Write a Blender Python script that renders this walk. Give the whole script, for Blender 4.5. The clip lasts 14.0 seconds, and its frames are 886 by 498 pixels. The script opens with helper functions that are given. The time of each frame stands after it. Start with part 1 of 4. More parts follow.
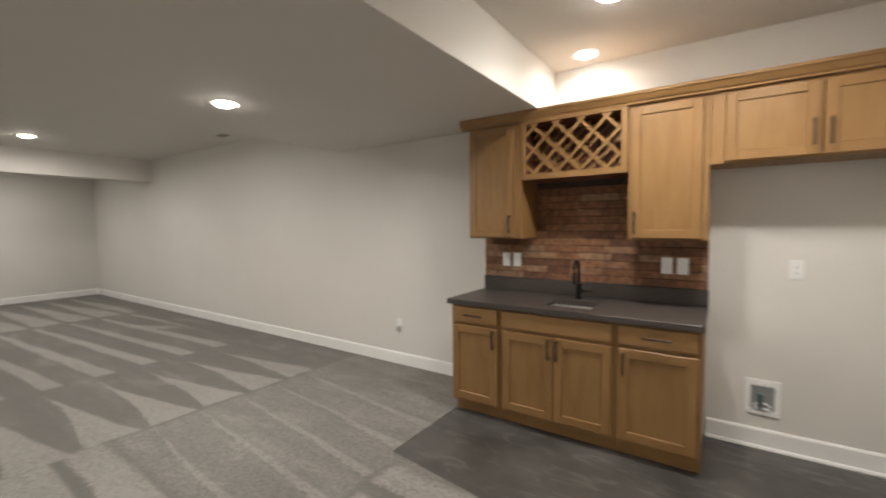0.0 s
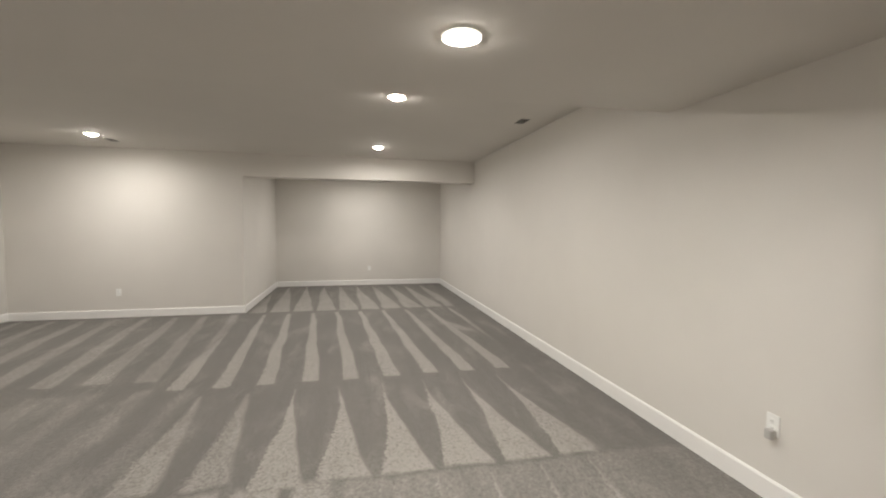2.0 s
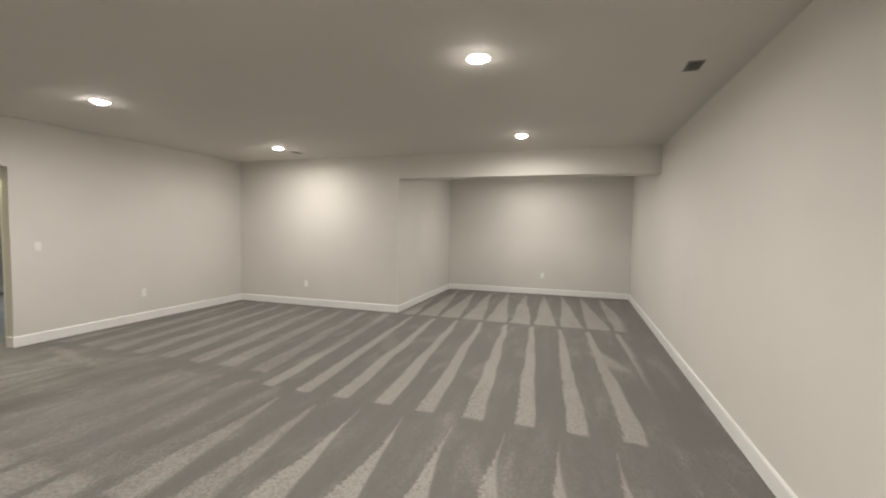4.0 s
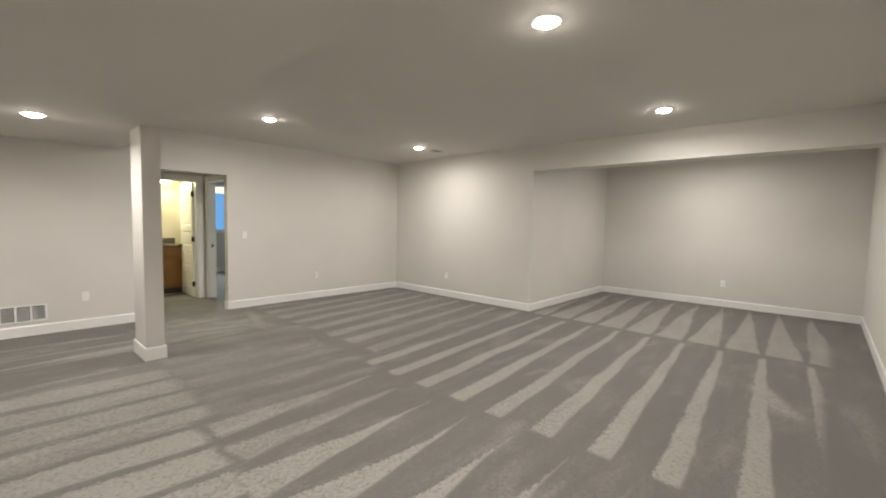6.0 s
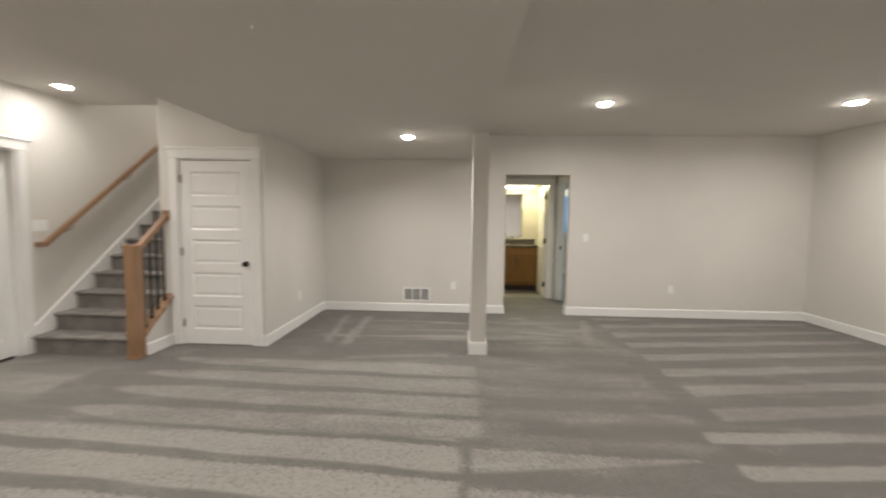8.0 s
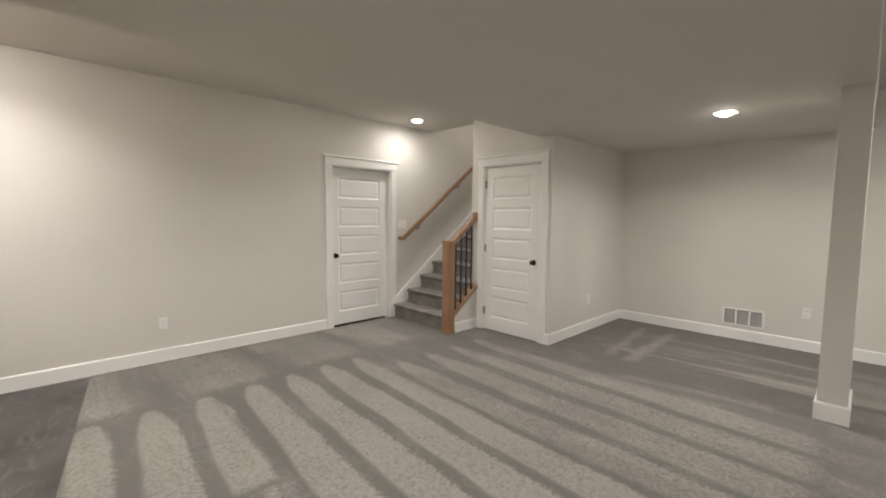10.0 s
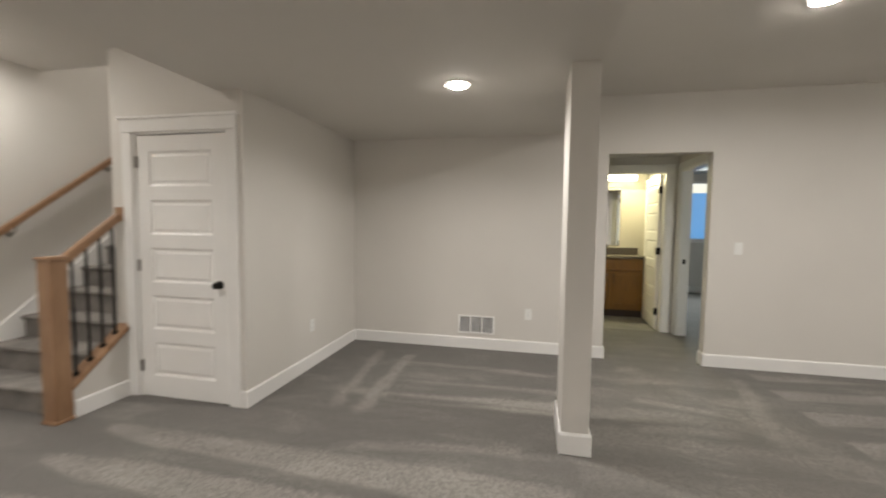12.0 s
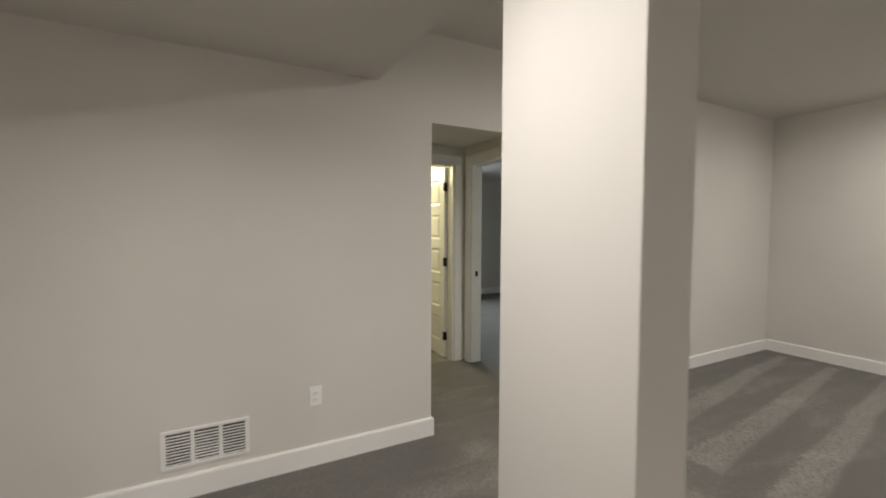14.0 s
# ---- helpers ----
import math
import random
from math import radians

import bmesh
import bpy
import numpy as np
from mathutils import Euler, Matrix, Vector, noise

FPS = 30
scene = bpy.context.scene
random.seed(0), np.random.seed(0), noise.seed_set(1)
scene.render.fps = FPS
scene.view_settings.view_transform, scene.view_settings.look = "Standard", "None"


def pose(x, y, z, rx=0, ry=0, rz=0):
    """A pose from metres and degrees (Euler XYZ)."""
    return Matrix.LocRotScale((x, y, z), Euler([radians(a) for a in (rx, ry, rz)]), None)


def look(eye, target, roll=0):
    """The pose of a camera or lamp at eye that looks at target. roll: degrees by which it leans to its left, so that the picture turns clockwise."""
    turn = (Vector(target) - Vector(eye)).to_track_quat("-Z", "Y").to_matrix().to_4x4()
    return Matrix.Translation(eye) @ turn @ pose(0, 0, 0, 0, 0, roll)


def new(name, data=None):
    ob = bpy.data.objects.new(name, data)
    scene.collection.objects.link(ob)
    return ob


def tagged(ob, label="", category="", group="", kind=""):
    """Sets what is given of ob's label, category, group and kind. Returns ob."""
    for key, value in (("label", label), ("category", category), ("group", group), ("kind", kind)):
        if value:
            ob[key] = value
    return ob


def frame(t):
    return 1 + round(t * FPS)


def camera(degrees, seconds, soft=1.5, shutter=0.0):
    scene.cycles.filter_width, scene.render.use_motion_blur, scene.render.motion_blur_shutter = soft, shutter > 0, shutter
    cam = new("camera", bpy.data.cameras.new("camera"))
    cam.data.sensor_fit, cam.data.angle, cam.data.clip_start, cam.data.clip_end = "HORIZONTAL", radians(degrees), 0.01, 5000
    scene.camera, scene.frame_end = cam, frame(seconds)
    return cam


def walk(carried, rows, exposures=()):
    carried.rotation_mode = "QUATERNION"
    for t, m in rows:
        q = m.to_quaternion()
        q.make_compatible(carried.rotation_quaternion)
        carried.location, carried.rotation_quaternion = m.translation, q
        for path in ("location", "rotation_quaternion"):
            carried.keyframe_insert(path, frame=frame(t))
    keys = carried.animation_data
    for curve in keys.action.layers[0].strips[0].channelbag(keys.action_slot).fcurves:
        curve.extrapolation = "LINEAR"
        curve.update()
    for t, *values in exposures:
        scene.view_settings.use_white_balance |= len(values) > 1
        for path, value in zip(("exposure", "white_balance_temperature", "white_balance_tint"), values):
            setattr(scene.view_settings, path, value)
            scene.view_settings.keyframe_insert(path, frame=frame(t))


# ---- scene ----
cam = camera(93.9, 14.0, soft=1.9, shutter=0.35)
PATH = [
    (0, (0.763, 0.309, 1.501), (-0.354, 1.964, 1.384), -0.6),
    (0.5, (0.544, 0.503, 1.497), (-0.947, 1.831, 1.388), -0.4),
    (1, (0.287, 0.74, 1.487), (-1.465, 1.7, 1.387), 0.2),
    (1.5, (-0.025, 1.047, 1.501), (-1.903, 1.725, 1.396), 0.3),
    (2, (-0.31, 1.422, 1.525), (-2.26, 1.851, 1.413), 0.4),
    (2.5, (-0.548, 1.792, 1.509), (-2.538, 1.956, 1.4), 0.4),
    (3, (-0.814, 2.078, 1.518), (-2.809, 1.98, 1.412), 0.6),
    (5.5, (-1.795, 3.092, 1.495), (-3.38, 1.879, 1.375), 1.0),
    (6, (-1.887, 3.2, 1.468), (-3.353, 1.846, 1.339), 1.1),
    (6.5, (-2.016, 3.076, 1.452), (-3.336, 1.579, 1.319), 1.1),
    (7, (-2.222, 2.823, 1.418), (-3.253, 1.114, 1.293), 1.0),
    (7.5, (-2.511, 2.695, 1.414), (-3.067, 0.778, 1.281), 1.0),
    (8, (-2.775, 2.601, 1.454), (-2.684, 0.608, 1.31), 0.8),
    (8.5, (-2.909, 2.474, 1.471), (-2.214, 0.605, 1.315), 0.7),
    (9, (-3.034, 2.422, 1.437), (-1.853, 0.815, 1.288), 0.5),
    (9.2, (-3.083, 2.425, 1.434), (-1.755, 0.937, 1.285), 0.6),
    (10.25, (-3.05, 2.1, 1.442), (-1.62, 0.71, 1.289), 0.6),
    (11.3, (-2.875, 1.484, 1.449), (-1.666, -0.102, 1.292), 0.6),
    (11.5, (-2.826, 1.265, 1.468), (-1.849, -0.473, 1.312), 0.7),
    (12, (-2.686, 0.798, 1.412), (-2.26, -1.152, 1.288), 0.7),
    (12.5, (-2.487, 0.342, 1.444), (-2.524, -1.654, 1.326), 0.8),
    (13, (-2.354, -0.206, 1.442), (-2.737, -2.166, 1.332), 0.6),
    (13.5, (-2.193, -0.767, 1.435), (-2.872, -2.645, 1.325), 0.6),
    (14, (-2.174, -1.262, 1.429), (-3.114, -3.025, 1.335), 0.2),
]
walk(cam, [(t, look(eye, target, roll)) for t, eye, target, roll in PATH],
     exposures=[(0.0, -0.32), (0.5, -0.05), (1.0, 0.10), (2.5, -0.02), (7.0, 0.05), (9.0, -0.10), (11.5, -0.18), (12.2, -0.12), (13.3, -0.10), (14.0, -0.38)])

# ---- light and exposure ----
world = bpy.data.worlds.new("sky")
scene.world = world
world.use_nodes = True
wn = world.node_tree.nodes
sky = wn.new("ShaderNodeTexSky")
sky.sky_type, sky.sun_disc = "NISHITA", False
sky.sun_elevation, sky.sun_rotation = radians(38), radians(200)
world.node_tree.links.new(sky.outputs[0], wn["Background"].inputs[0])
wn["Background"].inputs[1].default_value = 0.12
sun = new("sun", bpy.data.lights.new("sun", "SUN"))
sun.data.energy, sun.data.angle, sun.data.color = 0.5, radians(12), (1.0, 0.96, 0.9)
sun.matrix_world = look((0, 0, 20), (4, 9, 9))

LAMP_W = 30.5
LAMP_COL = (1.0, 0.955, 0.90)

# plan: inner faces of the rooms
N, S, E, BX, BY, W = 3.693, -3.78, 1.667, -7.92, -0.382, -11.01
CEIL, SOFF, BEAM = 2.73, 2.361, 2.34
SW_, SWN, SE_ = -3.05, -2.955, -0.40          # the dropped ceiling runs between these
CX0, CX1, CY = -0.608, 0.575, -1.861   # closet
OX0, OX1, OZ = -4.39, -3.427, 2.145    # opening to the hall
TH = 0.12


# ---- materials ----
def mat(name, col, rough=0.6, metal=0.0, var=0.06, scale=3.0, grain=0.0, gscale=200.0, spec=0.5, coat=0.0):
    """A surface with broad colour variation, fine grain and relief."""
    m = bpy.data.materials.new(name)
    m.use_nodes = True
    nt = m.node_tree
    b = nt.nodes["Principled BSDF"]
    b.inputs["Roughness"].default_value = rough
    b.inputs["Metallic"].default_value = metal
    b.inputs["Specular IOR Level"].default_value = spec
    b.inputs["Coat Weight"].default_value = coat
    tc = nt.nodes.new("ShaderNodeTexCoord")
    n1 = nt.nodes.new("ShaderNodeTexNoise")
    n1.inputs["Scale"].default_value = scale
    n1.inputs["Detail"].default_value = 5
    nt.links.new(tc.outputs["Object"], n1.inputs["Vector"])
    ramp = nt.nodes.new("ShaderNodeMapRange")
    ramp.inputs[1].default_value, ramp.inputs[2].default_value = 0.3, 0.7
    ramp.inputs[3].default_value, ramp.inputs[4].default_value = 1 - var, 1 + var
    nt.links.new(n1.outputs[0], ramp.inputs[0])
    mul = nt.nodes.new("ShaderNodeVectorMath")
    mul.operation = "SCALE"
    mul.inputs[0].default_value = col
    nt.links.new(ramp.outputs[0], mul.inputs["Scale"])
    nt.links.new(mul.outputs[0], b.inputs["Base Color"])
    if grain:
        n2 = nt.nodes.new("ShaderNodeTexNoise")
        n2.inputs["Scale"].default_value = gscale
        n2.inputs["Detail"].default_value = 3
        nt.links.new(tc.outputs["Object"], n2.inputs["Vector"])
        bump = nt.nodes.new("ShaderNodeBump")
        bump.inputs["Strength"].default_value = grain
        bump.inputs["Distance"].default_value = 0.002
        nt.links.new(n2.outputs[0], bump.inputs["Height"])
        nt.links.new(bump.outputs[0], b.inputs["Normal"])
    return m


def wood(name, col, dark, rough=0.42, along="Z", gs=1.0):
    """Stained wood: long streaks along one axis, with pores."""
    m = bpy.data.materials.new(name)
    m.use_nodes = True
    nt = m.node_tree
    b = nt.nodes["Principled BSDF"]
    b.inputs["Roughness"].default_value = rough
    tc = nt.nodes.new("ShaderNodeTexCoord")
    mp = nt.nodes.new("ShaderNodeMapping")
    info = nt.nodes.new("ShaderNodeObjectInfo")
    add = nt.nodes.new("ShaderNodeVectorMath")
    add.operation = "MULTIPLY_ADD"
    add.inputs[1].default_value = (7, 5, 3)
    nt.links.new(info.outputs["Random"], add.inputs[0])
    nt.links.new(tc.outputs["Object"], add.inputs[2])
    nt.links.new(add.outputs[0], mp.inputs["Vector"])
    s = {"X": (1.9, 10, 10), "Y": (10, 1.9, 10), "Z": (10, 10, 1.9)}[along]
    mp.inputs["Scale"].default_value = [v * gs for v in s]
    n1 = nt.nodes.new("ShaderNodeTexNoise")
    n1.inputs["Scale"].default_value = 1.6
    n1.inputs["Detail"].default_value = 7
    n1.inputs["Distortion"].default_value = 0.6
    nt.links.new(mp.outputs[0], n1.inputs["Vector"])
    n3 = nt.nodes.new("ShaderNodeTexNoise")
    n3.inputs["Scale"].default_value = 12
    n3.inputs["Detail"].default_value = 4
    nt.links.new(mp.outputs[0], n3.inputs["Vector"])
    mixf = nt.nodes.new("ShaderNodeMath")
    mixf.operation = "MULTIPLY_ADD"
    mixf.inputs[1].default_value = 0.35
    nt.links.new(n3.outputs[0], mixf.inputs[0])
    nt.links.new(n1.outputs[0], mixf.inputs[2])
    r = nt.nodes.new("ShaderNodeValToRGB")
    r.color_ramp.elements[0].position, r.color_ramp.elements[0].color = 0.38, (*dark, 1)
    r.color_ramp.elements[1].position, r.color_ramp.elements[1].color = 0.85, (*col, 1)
    nt.links.new(mixf.outputs[0], r.inputs[0])
    nt.links.new(r.outputs[0], b.inputs["Base Color"])
    bump = nt.nodes.new("ShaderNodeBump")
    bump.inputs["Strength"].default_value = 0.15
    bump.inputs["Distance"].default_value = 0.001
    nt.links.new(n3.outputs[0], bump.inputs["Height"])
    nt.links.new(bump.outputs[0], b.inputs["Normal"])
    return m


def glow(name, col, strength):
    m = bpy.data.materials.new(name)
    m.use_nodes = True
    b = m.node_tree.nodes["Principled BSDF"]
    b.inputs["Base Color"].default_value = (0.8, 0.8, 0.8, 1)
    b.inputs["Emission Color"].default_value = (*col, 1)
    b.inputs["Emission Strength"].default_value = strength
    return m


PAINT = mat("wall_paint", (0.66, 0.635, 0.595), 0.75, var=0.02, scale=1.5, grain=0.12, gscale=140)
CEILM = mat("ceiling_paint", (0.66, 0.635, 0.595), 0.8, var=0.02, scale=1.2, grain=0.2, gscale=90)
TRIM = mat("white_trim_paint", (0.82, 0.81, 0.79), 0.35, var=0.02, scale=4, grain=0.03, gscale=60)
PLATE = mat("white_plastic", (0.82, 0.82, 0.80), 0.3, var=0.01)
SLOT = mat("dark_slot", (0.03, 0.03, 0.03), 0.6)
BLACK = mat("matt_black_metal", (0.02, 0.018, 0.016), 0.38, 0.7, var=0.2, scale=30)
BRONZE = mat("dark_bronze", (0.036, 0.024, 0.016), 0.5, 0.25, var=0.15, scale=30)
STEEL = mat("brushed_steel", (0.86, 0.85, 0.83), 0.36, 1.0, var=0.05, scale=40, grain=0.1, gscale=300)
NICKEL = mat("satin_nickel", (0.30, 0.285, 0.26), 0.4, 0.9, var=0.05)
MAPLE = wood("maple_stain", (0.284, 0.158, 0.057), (0.222, 0.115, 0.038))
MAPLE_X = wood("maple_stain_across", (0.284, 0.158, 0.057), (0.222, 0.115, 0.038), along="X")
MAPLE_DK = wood("maple_inside", (0.21, 0.08, 0.042), (0.14, 0.05, 0.025))
OAK = wood("oak_stain", (0.33, 0.195, 0.108), (0.23, 0.125, 0.065))
OAK_Y = wood("oak_stain_along", (0.33, 0.195, 0.108), (0.23, 0.125, 0.065), along="Y")
QUARTZ = mat("dark_quartz", (0.056, 0.046, 0.041), 0.40, var=0.12, scale=60, grain=0.02, gscale=300)
MORTAR = mat("dark_mortar", (0.06, 0.042, 0.035), 0.9, var=0.2, scale=20, grain=0.5, gscale=200)
GLASSY = mat("mirror_glass", (0.9, 0.9, 0.9), 0.02, 1.0, var=0.0)
LENS = glow("lamp_diffuser", (1.0, 0.93, 0.84), 230.0)
LENS_SOFT = glow("lamp_diffuser_soft", (1.0, 0.93, 0.84), 130.0)
LENS_DIM = glow("lamp_diffuser_dimmed", (1.0, 0.93, 0.84), 60.0)
BATHGLOW = glow("vanity_diffuser", (1.0, 0.95, 0.66), 9.0)


# ---- geometry helpers ----
def box(bm, x0, x1, y0, y1, z0, z1, bevel=0.0, seg=1):
    geo = bmesh.ops.create_cube(bm, size=1)
    vs = geo["verts"]
    for v in vs:
        v.co = Vector(((x0 + x1) / 2 + v.co.x * abs(x1 - x0), (y0 + y1) / 2 + v.co.y * abs(y1 - y0), (z0 + z1) / 2 + v.co.z * abs(z1 - z0)))
    if bevel:
        es = list({e for v in vs for e in v.link_edges})
        bmesh.ops.bevel(bm, geom=es, offset=bevel, segments=seg, affect="EDGES", profile=0.7)
    return bm


def boxed(*args, bevel=0.0, seg=1):
    return box(bmesh.new(), *args, bevel=bevel, seg=seg)


def cyl(bm, r0, r1, a, b, n=20, cap=True):
    """A tapered round bar from a to b."""
    a, b = Vector(a), Vector(b)
    d = b - a
    m = Matrix.Translation((a + b) / 2) @ d.to_track_quat("Z", "Y").to_matrix().to_4x4()
    bmesh.ops.create_cone(bm, cap_ends=cap, segments=n, radius1=r0, radius2=r1, depth=d.length, matrix=m)
    return bm


def tube(pts, r, n=12):
    """A round bar bent along points."""
    bm = bmesh.new()
    pts = [Vector(p) for p in pts]
    rings = []
    for i, p in enumerate(pts):
        d = (pts[min(i + 1, len(pts) - 1)] - pts[max(i - 1, 0)]).normalized()
        q = d.to_track_quat("Z", "Y")
        rings.append([bm.verts.new(p + q @ Vector((r * math.cos(k * math.tau / n), r * math.sin(k * math.tau / n), 0))) for k in range(n)])
    for u, v in zip(rings, rings[1:]):
        for k in range(n):
            bm.faces.new((u[k], u[(k + 1) % n], v[(k + 1) % n], v[k]))
    bm.faces.new(rings[0][::-1]), bm.faces.new(rings[-1])
    return bm


def prism(poly, axis, a, b):
    """A polygon of two coordinates pushed from a to b along an axis."""
    bm = bmesh.new()
    put = {"x": lambda p, v: (v, p[0], p[1]), "y": lambda p, v: (p[0], v, p[1]), "z": lambda p, v: (p[0], p[1], v)}[axis]
    lo, hi = [bm.verts.new(put(p, a)) for p in poly], [bm.verts.new(put(p, b)) for p in poly]
    bm.faces.new(lo), bm.faces.new(hi)
    for i in range(len(poly)):
        j = (i + 1) % len(poly)
        bm.faces.new((lo[i], lo[j], hi[j], hi[i]))
    bmesh.ops.recalc_face_normals(bm, faces=bm.faces)
    return bm


def mesh_of(name, bm, material, smooth=False):
    me = bpy.data.meshes.new(name)
    bmesh.ops.recalc_face_normals(bm, faces=bm.faces)
    bm.to_mesh(me)
    bm.free()
    me.materials.append(material)
    if smooth:
        me.polygons.foreach_set("use_smooth", [True] * len(me.polygons))
        me.set_sharp_from_angle(angle=radians(38))
    return me


def part(name, bm, material, parent, label="", smooth=False):
    ob = new(name, mesh_of(name, bm, material, smooth))
    ob.parent = parent
    return tagged(ob, label)


def thing(name, label, category, at=(0, 0, 0), group="", kind=""):
    ob = new(name)
    ob.empty_display_size = 0.1
    ob.location = at
    return tagged(ob, label, category, group, kind)


def pieces(parent, material, m, *items, bevel=0.0):
    """Parts of one piece each, from (name, box) pairs, moved by m."""
    for nm, b_ in items:
        part(nm, boxed(*b_, bevel=bevel), material, parent).matrix_basis = m


def solid(name, bm, material, label, category, kind="structure", smooth=False):
    return tagged(new(name, mesh_of(name, bm, material, smooth)), label, category, kind=kind)


def wall_x(bm, y, t, x0, x1, z0, z1, holes=()):
    """A wall along x from the face at y, t thick, with openings (x0, x1, z0, z1)."""
    ya, yb = min(y, y + t), max(y, y + t)
    at = x0
    for h0, h1, hz0, hz1 in sorted(holes):
        box(bm, at, h0, ya, yb, z0, z1)
        if hz0 > z0:
            box(bm, h0, h1, ya, yb, z0, hz0)
        if hz1 < z1:
            box(bm, h0, h1, ya, yb, hz1, z1)
        at = h1
    box(bm, at, x1, ya, yb, z0, z1)
    return bm


def wall_y(bm, x, t, y0, y1, z0, z1, holes=()):
    xa, xb = min(x, x + t), max(x, x + t)
    at = y0
    for h0, h1, hz0, hz1 in sorted(holes):
        box(bm, xa, xb, at, h0, z0, z1)
        if hz0 > z0:
            box(bm, xa, xb, h0, h1, z0, hz0)
        if hz1 < z1:
            box(bm, xa, xb, h0, h1, hz1, z1)
        at = h1
    box(bm, xa, xb, at, y1, z0, z1)
    return bm


# ---- structure ----
TOP = 2.86
DE0, DE1 = -1.350, -0.440      # east door opening in y
BY_W = -5.12                   # hall face of the bathroom wall
HW = -4.50                     # hall west face
BD0, BD1 = -4.36, -3.56        # bathroom door opening in x
RD0, RD1 = -4.99, -4.14        # bedroom door opening in y
BB = -6.56                     # bathroom back wall
RS, RW = -8.9, -9.0            # bedroom south and west faces
WX0, WX1, WZ0, WZ1 = -6.28, -5.38, 1.1, 2.36

solid("wall_north", wall_x(bmesh.new(), N, TH, W - TH, E + TH, -0.1, TOP), PAINT, "long warm grey painted basement wall", "wall")
solid("wall_south", wall_x(bmesh.new(), S, -TH, BX, CX0 + TH, -0.1, TOP, [(OX0, OX1, -0.1, OZ)]), PAINT, "warm grey painted wall with a plain opening to a hall", "wall")
solid("wall_east", wall_y(bmesh.new(), E, TH, -6.2, N, -0.1, 5.4, [(DE0, DE1, -0.1, 2.082)]), PAINT, "warm grey painted wall beside the staircase", "wall")
bm = wall_y(bmesh.new(), BX, -TH, S - TH, BY, -0.1, TOP)
wall_x(bm, BY, -TH, W - TH, BX - TH, -0.1, TOP)
solid("wall_west", bm, PAINT, "warm grey painted wall with an outside corner at the alcove", "wall")
solid("wall_alcove", wall_y(bmesh.new(), W, -TH, BY, N, -0.1, TOP), PAINT, "warm grey painted back wall of the alcove", "wall")
solid("wall_closet_front", wall_x(bmesh.new(), CY, -TH, CX0, CX1, -0.1, TOP, [(-0.468, 0.362, -0.1, 2.082)]), PAINT, "warm grey painted closet front beside the stairs", "wall")
solid("wall_closet_side", wall_y(bmesh.new(), CX0, TH, S, CY - TH, -0.1, TOP), PAINT, "warm grey painted side wall of the closet", "wall")
bm = wall_y(bmesh.new(), CX1, -TH, -6.2, CY - TH, -0.1, 5.4)
box(bm, CX1 - TH, CX1, CY - TH, CY, TOP, 5.4)
solid("wall_stair_side", bm, PAINT, "warm grey painted wall along the stairs", "wall")
bm = wall_x(bmesh.new(), -6.2, -TH, CX1 - TH, E + TH, -0.1, 5.4)
box(bm, CX1, E, -2.15, -2.03, TOP, 5.4)
solid("wall_stairwell", bm, PAINT, "warm grey painted end walls of the stairwell", "wall")
solid("ceiling_stairwell", boxed(CX1 - TH, E + TH, -6.32, -1.86, 5.4, 5.5), CEILM, "painted ceiling over the stairwell", "ceiling")
solid("ceiling_west", boxed(W - TH, SWN + 0.05, S - TH, N + TH, CEIL, TOP + 0.04), CEILM, "painted main ceiling", "ceiling")
solid("ceiling_dropped", prism([(SW_, S - TH), (SE_, S - TH), (SE_, N + TH), (SWN, N + TH), (SW_, 0.3)], "z", SOFF, TOP + 0.05), CEILM, "painted dropped ceiling across the room", "ceiling")
bm = boxed(SE_, E + TH, -1.861, N + TH, CEIL, TOP + 0.04)
box(bm, CX1, E, -2.15, -1.861, CEIL, TOP + 0.04)
box(bm, SE_, CX1, S, -1.861, CEIL, TOP + 0.04)
solid("ceiling_east", bm, CEILM, "painted raised ceiling over the bar and stair foot", "ceiling")
solid("beam_alcove", boxed(BX - 0.32, BX - 0.004, BY, N, BEAM, CEIL + 0.01), PAINT, "painted drop beam over the alcove opening", "beam")

COLX0, COLX1, COLY0, COLY1 = -3.045, -2.880, -2.235, -1.78
bm = boxed(COLX0, COLX1, COLY0, COLY1, 0, SOFF + 0.05, bevel=0.006, seg=2)
solid("column", bm, PAINT, "warm grey painted rectangular column", "column", smooth=True)

# hall, bathroom and bedroom behind the opening
bm = wall_x(bmesh.new(), BY_W, -TH, HW, -3.2, -0.1, 2.6, [(BD0, BD1, -0.1, 2.115)])
wall_y(bm, HW, -TH, BY_W - TH, S - TH, -0.1, 2.6, [(RD0, RD1, -0.1, 2.115)])
wall_y(bm, -3.40, TH, BY_W, S - TH, -0.1, 2.6)
solid("wall_hall", bm, PAINT, "painted hall walls with two doorways", "wall")
solid("ceiling_hall", boxed(HW - TH, -3.28, BY_W, S - TH, 2.31, 2.4), CEILM, "painted low hall ceiling", "ceiling")
BATHP = mat("bathroom_paint", (0.68, 0.65, 0.58), 0.6, var=0.02, scale=2, grain=0.1, gscale=140)
bm = wall_x(bmesh.new(), BB, -TH, HW - TH, -2.5, -0.1, 2.6)
wall_y(bm, -2.62, TH, BB, BY_W - TH, -0.1, 2.6)
wall_y(bm, HW, -TH, BB, BY_W - TH, -0.1, 2.6)
wall_x(bm, BY_W, -TH, -3.2, -2.5, -0.1, 2.6)
solid("wall_bathroom", bm, BATHP, "painted bathroom walls", "wall")
